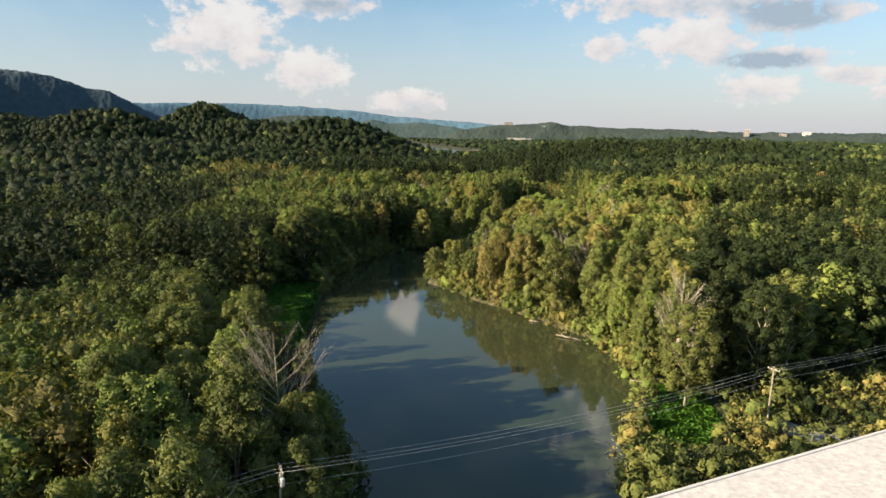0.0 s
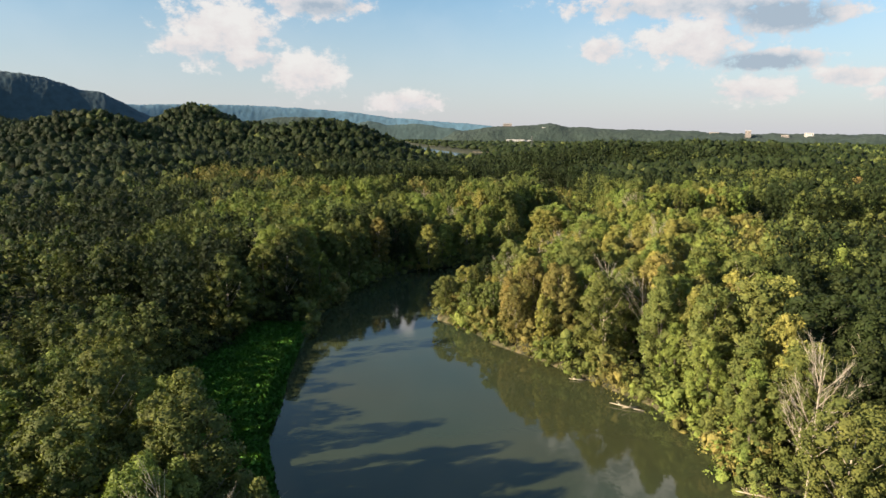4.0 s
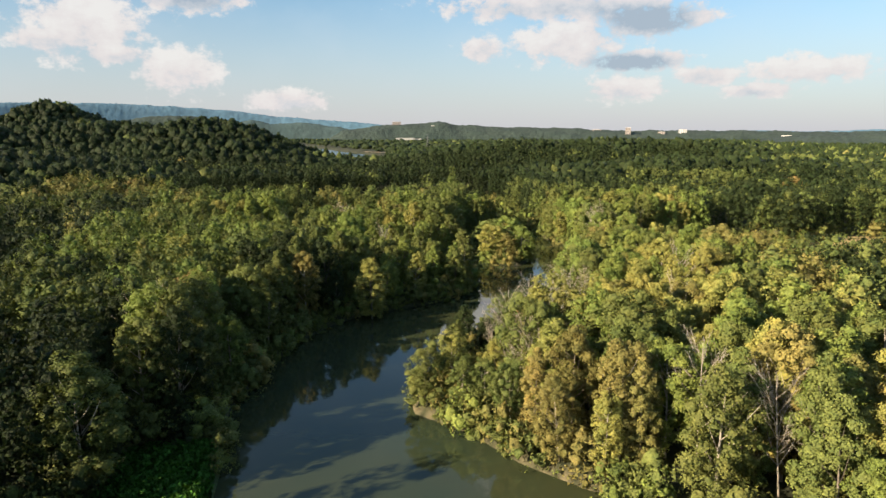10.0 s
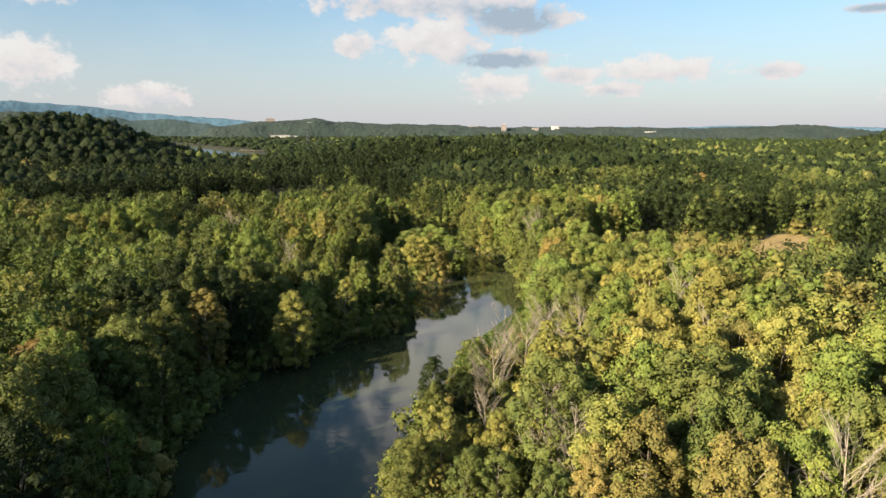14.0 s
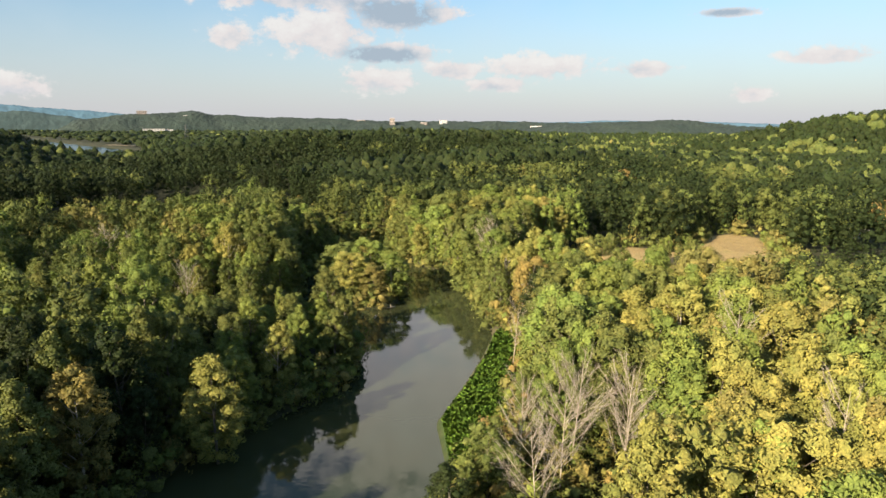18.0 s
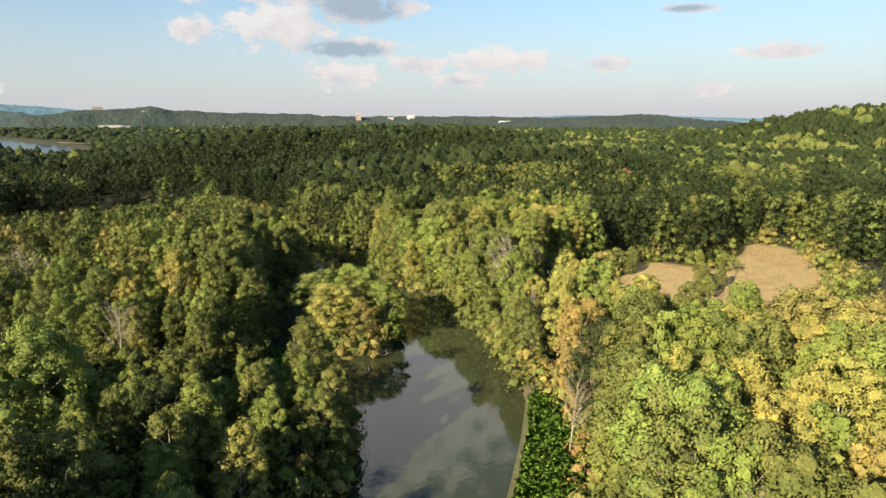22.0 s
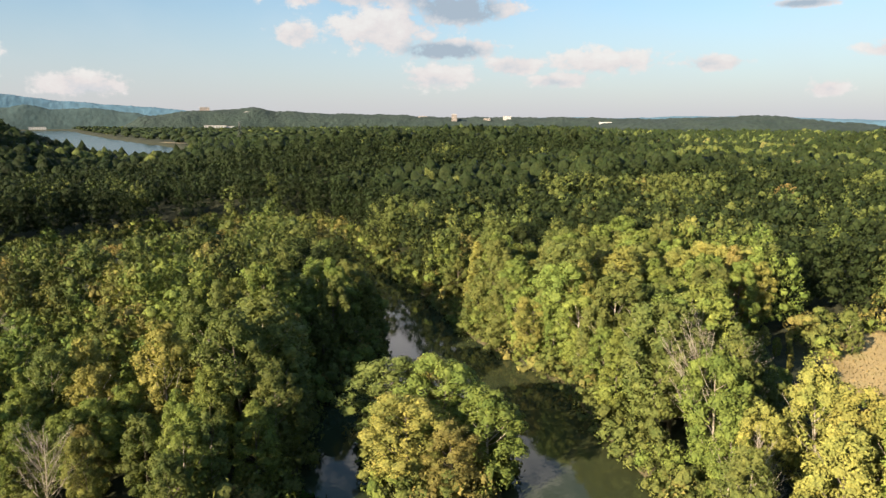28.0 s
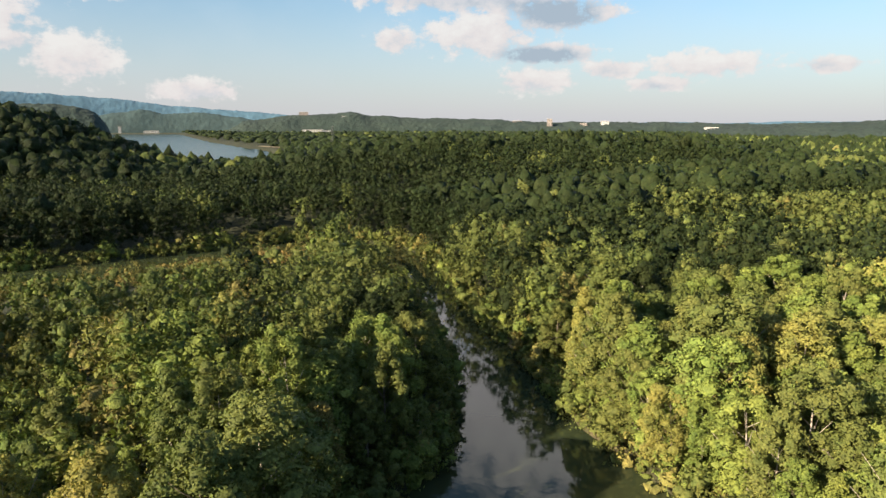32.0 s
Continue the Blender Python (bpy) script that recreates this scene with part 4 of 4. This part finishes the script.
# teal-grey of distance haze painted into the mountain's colour
SHOULDER = surface("haze_tinted_mountain", [(0.3, (0.034, 0.066, 0.082)), (0.7, (0.046, 0.080, 0.096))], 0.006, 0.95, 0.5, 0.03, 8)
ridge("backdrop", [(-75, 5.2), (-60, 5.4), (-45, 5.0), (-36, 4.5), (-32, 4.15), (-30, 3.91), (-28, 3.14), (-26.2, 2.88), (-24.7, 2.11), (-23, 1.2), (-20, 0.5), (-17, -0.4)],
      4350, 500, SHOULDER, "mountain shoulder coloured blue-grey for haze", 9, 2)
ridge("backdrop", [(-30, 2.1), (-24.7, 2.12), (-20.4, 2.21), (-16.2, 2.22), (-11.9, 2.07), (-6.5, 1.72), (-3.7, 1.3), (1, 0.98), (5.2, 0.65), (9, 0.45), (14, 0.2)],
      4800, 150, HAZE_BLUE, "long ridge on the horizon, coloured blue for haze", 6, 3)
# base colour lightened and blued in place of haze
FAR_HAZE = surface("haze_tinted_hill", [(0.3, (0.040, 0.072, 0.076)), (0.7, (0.056, 0.088, 0.088))], 0.006, 0.95, 0.8, 0.03, 6)
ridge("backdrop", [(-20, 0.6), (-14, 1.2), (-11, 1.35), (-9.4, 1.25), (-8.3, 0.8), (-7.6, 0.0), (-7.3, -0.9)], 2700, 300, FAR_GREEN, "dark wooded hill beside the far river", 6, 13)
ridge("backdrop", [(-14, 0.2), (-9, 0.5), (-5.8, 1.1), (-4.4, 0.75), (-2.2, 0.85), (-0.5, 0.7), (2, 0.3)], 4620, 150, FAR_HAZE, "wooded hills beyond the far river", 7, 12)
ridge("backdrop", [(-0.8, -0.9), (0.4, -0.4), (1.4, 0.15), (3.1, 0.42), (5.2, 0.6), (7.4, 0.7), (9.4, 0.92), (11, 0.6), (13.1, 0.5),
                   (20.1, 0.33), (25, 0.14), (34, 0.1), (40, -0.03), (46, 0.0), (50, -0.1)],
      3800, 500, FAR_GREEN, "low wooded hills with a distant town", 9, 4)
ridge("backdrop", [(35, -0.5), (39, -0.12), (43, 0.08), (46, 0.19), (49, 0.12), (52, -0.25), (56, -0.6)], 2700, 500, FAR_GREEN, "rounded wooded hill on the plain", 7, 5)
ridge("backdrop", [(30, 0.05), (34.7, 0.15), (38, 0.06), (43, 0.2), (50, 0.1), (55, -0.08), (60, -0.15), (75, -0.1)], 4600, 300, HAZE_BLUE, "hills on the horizon, coloured faint blue for haze", 4, 6)
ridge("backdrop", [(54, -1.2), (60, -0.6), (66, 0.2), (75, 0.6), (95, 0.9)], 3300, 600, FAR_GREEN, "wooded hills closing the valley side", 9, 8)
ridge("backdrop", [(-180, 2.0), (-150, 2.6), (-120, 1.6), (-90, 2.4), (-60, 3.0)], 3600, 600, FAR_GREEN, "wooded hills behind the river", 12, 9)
ridge("backdrop", [(90, 0.9), (120, 1.8), (150, 1.4), (181, 2.0)], 3600, 600, FAR_GREEN, "wooded hills behind the bridge", 12, 10)

# ---- bridge, poles and cables ----
bd = BRIDGE_D
turn = math.degrees(math.atan2(bd[1], bd[0]))
bridge = thing("road_bridge", pose(65.5, 40.0, 0, 0, 0, turn), "pale concrete road bridge with a low parapet", "bridge")
lo, hi = -60, 130
part("deck", block(lo, -13.0, 5.7, hi, -0.40, 7.16), DECK, bridge)
prof = [(-0.42, 6.5), (-0.42, 7.30), (-0.38, 7.34), (-0.30, 7.40), (-0.02, 7.4), (0.08, 6.5), (0.08, 5.6), (-0.42, 5.6)]
vs = [Vector((x, y, z)) for x in (lo, hi) for y, z in prof]
n = len(prof)
fs = [(k, k + n, (k + 1) % n + n, (k + 1) % n) for k in range(n)] + [tuple(range(n)), tuple(range(2 * n - 1, n - 1, -1))]
part("parapet", (vs, fs), CONCRETE, bridge)
vs = [Vector((x, -13.1 - y, z)) for x in (lo, hi) for y, z in prof]
fs = [(k, (k + 1) % n, (k + 1) % n + n, k + n) for k in range(n)] + [tuple(range(n))[::-1], tuple(range(n, 2 * n))]
part("parapet", (vs, fs), CONCRETE, bridge)
for y in (-2.2, -5.0, -8.0, -10.8):
    part("girder", block(lo, y - 0.3, 4.5, hi, y + 0.3, 5.7), CONCRETE, bridge)
for x in (-45, -15, 15, 45, 75, 105):
    part("pier", joined([block(x - 0.6, -11.5, 3.7, x + 0.6, -1.5, 4.5), tube([(x, -3, -3), (x, -3, 3.7)], [0.5, 0.5], 12), tube([(x, -10, -3), (x, -10, 3.7)], [0.5, 0.5], 12)]), CONCRETE, bridge)


def utility_pole(x, y, top, lean_y, box, label):
    z = float(ground_height(np.array([[x, y]], float))[0])
    u = thing("utility_pole", pose(x, y, z, lean_y, 3.0, 25), label, "utility pole", "poles carrying the cables")
    h = top - z
    part("pole", tube([(0, 0, -0.4), (0, 0, h * 0.5), (0, 0, h)], [0.19, 0.16, 0.12], 10), POLE_WOOD, u)
    part("crossarm", block(-0.06, -1.25, h - 0.55, 0.06, 1.25, h - 0.42), POLE_WOOD, u)
    for q in (-1.1, -0.4, 0.4, 1.1):
        part("insulator", tube([(0, q, h - 0.42), (0, q, h - 0.34), (0, q, h - 0.26), (0, q, h - 0.2)], [0.04, 0.09, 0.06, 0.05], 8), PORCELAIN, u)
    for s in (-1, 1):
        part("brace", tube([(0, s * 0.75, h - 0.5), (0, 0, h - 1.15)], [0.03, 0.03], 5), STEEL, u)
    if box:
        for q in (-0.45, 0.45):
            t = part("transformer", tube([(0.1, q, h - 2.3), (0.1, q, h - 2.2), (0.1, q, h - 1.4), (0.1, q, h - 1.3)], [0.2, 0.26, 0.26, 0.18], 12), PORCELAIN, u)
    return u


utility_pole(98.3, 73.0, 13.4, 0, False, "leaning wooden utility pole with a crossarm beside the track")
utility_pole(23.2, 31.5, 16.3, 0, True, "wooden utility pole carrying transformers among the trees")
utility_pole(170.0, 113.0, 13.5, 0, False, "wooden utility pole at the edge of the woods")
utility_pole(-52.0, -10.0, 16.0, 0, False, "wooden utility pole among the trees")
POLES = [(-52.0, -10.0, 15.7), (23.2, 31.5, 16.0), (98.3, 73.0, 13.1), (170.0, 113.0, 13.2)]
for a, b in zip(POLES, POLES[1:]):
    for q, drop in ((-1.0, 0), (0.0, 0.05), (1.0, 0), (0.15, 2.0)):
        pts = []
        for i in range(17):
            f = i / 16
            p = Vector(a).lerp(Vector(b), f)
            pts.append((p.x - q * 0.48, p.y + q * 0.87, p.z - drop - 1.6 * 4 * f * (1 - f)))
        ob = new("cable", mesh_of("cable", *tube(pts, [0.022] * 17, 5), CABLE, True))
        tagged(ob, "thin grey overhead cable strung between wooden poles", "cable", "overhead cables")

# driftwood on the bank
for x, y, ln, turn, tip in ((78, 131, 7.0, 150, 8), (77.5, 133, 4.5, 205, 25), (70, 148, 3.5, 170, 4), (86, 96, 5, 160, 5), (64, 165, 3, 140, 5), (101, 341, 4, 200, 6), (92, 335, 4.5, 240, 10)):
    z = max(float(ground_height(np.array([[x, y]], float))[0]), 0.1)
    ob = new("driftwood", mesh_of("driftwood", *joined([tube([(0, 0, 0), (ln * 0.5, 0.2, 0.15), (ln, 0, 0.1)], [0.2, 0.15, 0.05], 7),
                                                         tube([(ln * 0.55, 0.1, 0.1), (ln * 0.7, 0.8, 0.7), (ln * 0.75, 1.2, 1.5)], [0.09, 0.06, 0.02], 5),
                                                         tube([(ln * 0.7, 0, 0.1), (ln * 0.85, -0.7, 0.4)], [0.07, 0.02], 5)]), DEADWOOD, True))
    ob.matrix_world = pose(x, y, z, 0, -tip * 0.3, turn)
    tagged(ob, "bleached fallen branch lying half in the water", "driftwood", "driftwood")

# gravel track and sand bar
def sheet(name, poly, mat, label, up):
    z = ground_height(poly)
    me = mesh_of(name, [(x, y, h + up) for (x, y), h in zip(poly, z)], [tuple(range(len(poly)))], mat)
    tagged(new(name, me), label, "road" if name == "road" else "sand bar", kind="structure")


sheet("road", TRACK, GRAVEL, "pale gravel track under the utility pole", 0.35)


# ---- far buildings ----
def building(x, y, z, w, dp, h, floors, bays, wall, label, turn):
    b = thing("far_building", pose(x, y, z, 0, 0, turn), label, "building", "buildings of the distant town")
    part("wall", block(-w / 2, -dp / 2, 0, w / 2, dp / 2, h), wall, b)
    part("roof", block(-w / 2 - 0.5, -dp / 2 - 0.5, h, w / 2 + 0.5, dp / 2 + 0.5, h + max(0.8, h * 0.05)), ROOF, b)
    for f in range(floors):
        for k in range(bays):
            cx = -w / 2 + w * (k + 0.5) / bays
            cz = h * (f + 0.3) / floors
            part("window", block(cx - w / bays * 0.3, -dp / 2 - 0.25, cz, cx + w / bays * 0.3, -dp / 2 - 0.02, cz + h / floors * 0.45), DARK_GLASS, b)


def by_bearing(deg, dist):
    return 40 + dist * math.sin(radians(deg)), 130 + dist * math.cos(radians(deg))


for deg, dist, z, w, h, fl, ba, wall, lab in (
        (5.9, 3780, 98, 46, 16, 3, 5, TAN_WALL, "dark brick block on a wooded hill far off"), (6.6, 3300, 18, 90, 11, 2, 8, WHITE_WALL, "long low white building in the far trees"),
        (7.6, 3310, 17, 40, 9, 2, 4, WHITE_WALL, "low white building in the far trees"), (25.0, 3650, 44, 26, 34, 7, 3, TAN_WALL, "slim tan tower block in the distant town"),
        (29.2, 3700, 46, 40, 22, 4, 4, WHITE_WALL, "pale office block in the distant town"), (27.6, 3680, 46, 34, 12, 3, 4, TAN_WALL, "low tan block in the distant town"),
        (21.0, 3760, 56, 60, 14, 3, 6, WHITE_WALL, "pale long block in the distant town"), (19.3, 3770, 58, 50, 12, 2, 6, WHITE_WALL, "white low block in the distant town"),
        (22.5, 3740, 54, 44, 16, 3, 4, TAN_WALL, "tan block in the distant town"), (14.5, 3800, 68, 22, 14, 3, 2, TAN_WALL, "small tan block on a far hill"),
        (36.8, 3500, 30, 60, 9, 1, 6, WHITE_WALL, "white roofed hall in the far lowland"), (9.0, 3700, 84, 26, 8, 2, 3, WHITE_WALL, "white house on a far wooded hill"),
        (-5.2, 4420, 3, 80, 13, 2, 7, WHITE_WALL, "white riverside sheds far down the valley"), (-7.3, 4440, 3, 15, 35, 6, 2, WHITE_WALL, "white riverside tower far down the valley"),
        (50.6, 1390, 2, 52, 6, 1, 8, WHITE_WALL, "long white farm building beyond the woods"), (53.0, 1340, 2, 24, 5, 1, 4, WHITE_WALL, "small white farm shed beyond the woods")):
    x, y = by_bearing(deg, dist)
    building(x, y, z, w, w * 0.4, h, fl, ba, wall, lab, -deg)
building(330, 338, 2.5, 16, 10, 4.5, 1, 4, WHITE_WALL, "white metal shed behind the meadow trees", -60)


def pylon(x, y, tall, label):
    p = thing("power_pylon", pose(x, y, float(ground_height(np.array([[x, y]], float))[0]), 0, 0, 20), label, "pylon", "lattice pylons")
    w = lambda f: 4.5 * (1 - f) ** 1.3 + 0.7
    for sx in (-1, 1):
        for sy in (-1, 1):
            part("leg", tube([(sx * w(f), sy * w(f), tall * f) for f in (0, 0.3, 0.6, 1)], [0.22] * 4, 4), STEEL, p)
    for i in range(7):
        f, g = i / 7, (i + 1) / 7
        part("bracing", joined([tube([(-s * w(f), t * w(f), tall * f), (s * w(g), t * w(g), tall * g)], [0.11, 0.11], 4) for s in (-1, 1) for t in (-1, 1)]), STEEL, p)
    for f, ln in ((0.72, 7), (0.84, 6), (0.96, 5)):
        part("crossarm", tube([(-ln, 0, tall * f), (0, 0, tall * f + 1), (ln, 0, tall * f)], [0.2, 0.45, 0.2], 4), STEEL, p)


pylon(268, 1693, 48, "grey steel lattice pylon above the far woods")
sand = np.array([(128, 1960), (150, 1905), (200, 1790), (252, 1670), (262, 1680), (212, 1800), (166, 1915), (140, 1975)], float)
sheet("ground", sand, SAND, "pale sand bar beside the far river", 1.2)
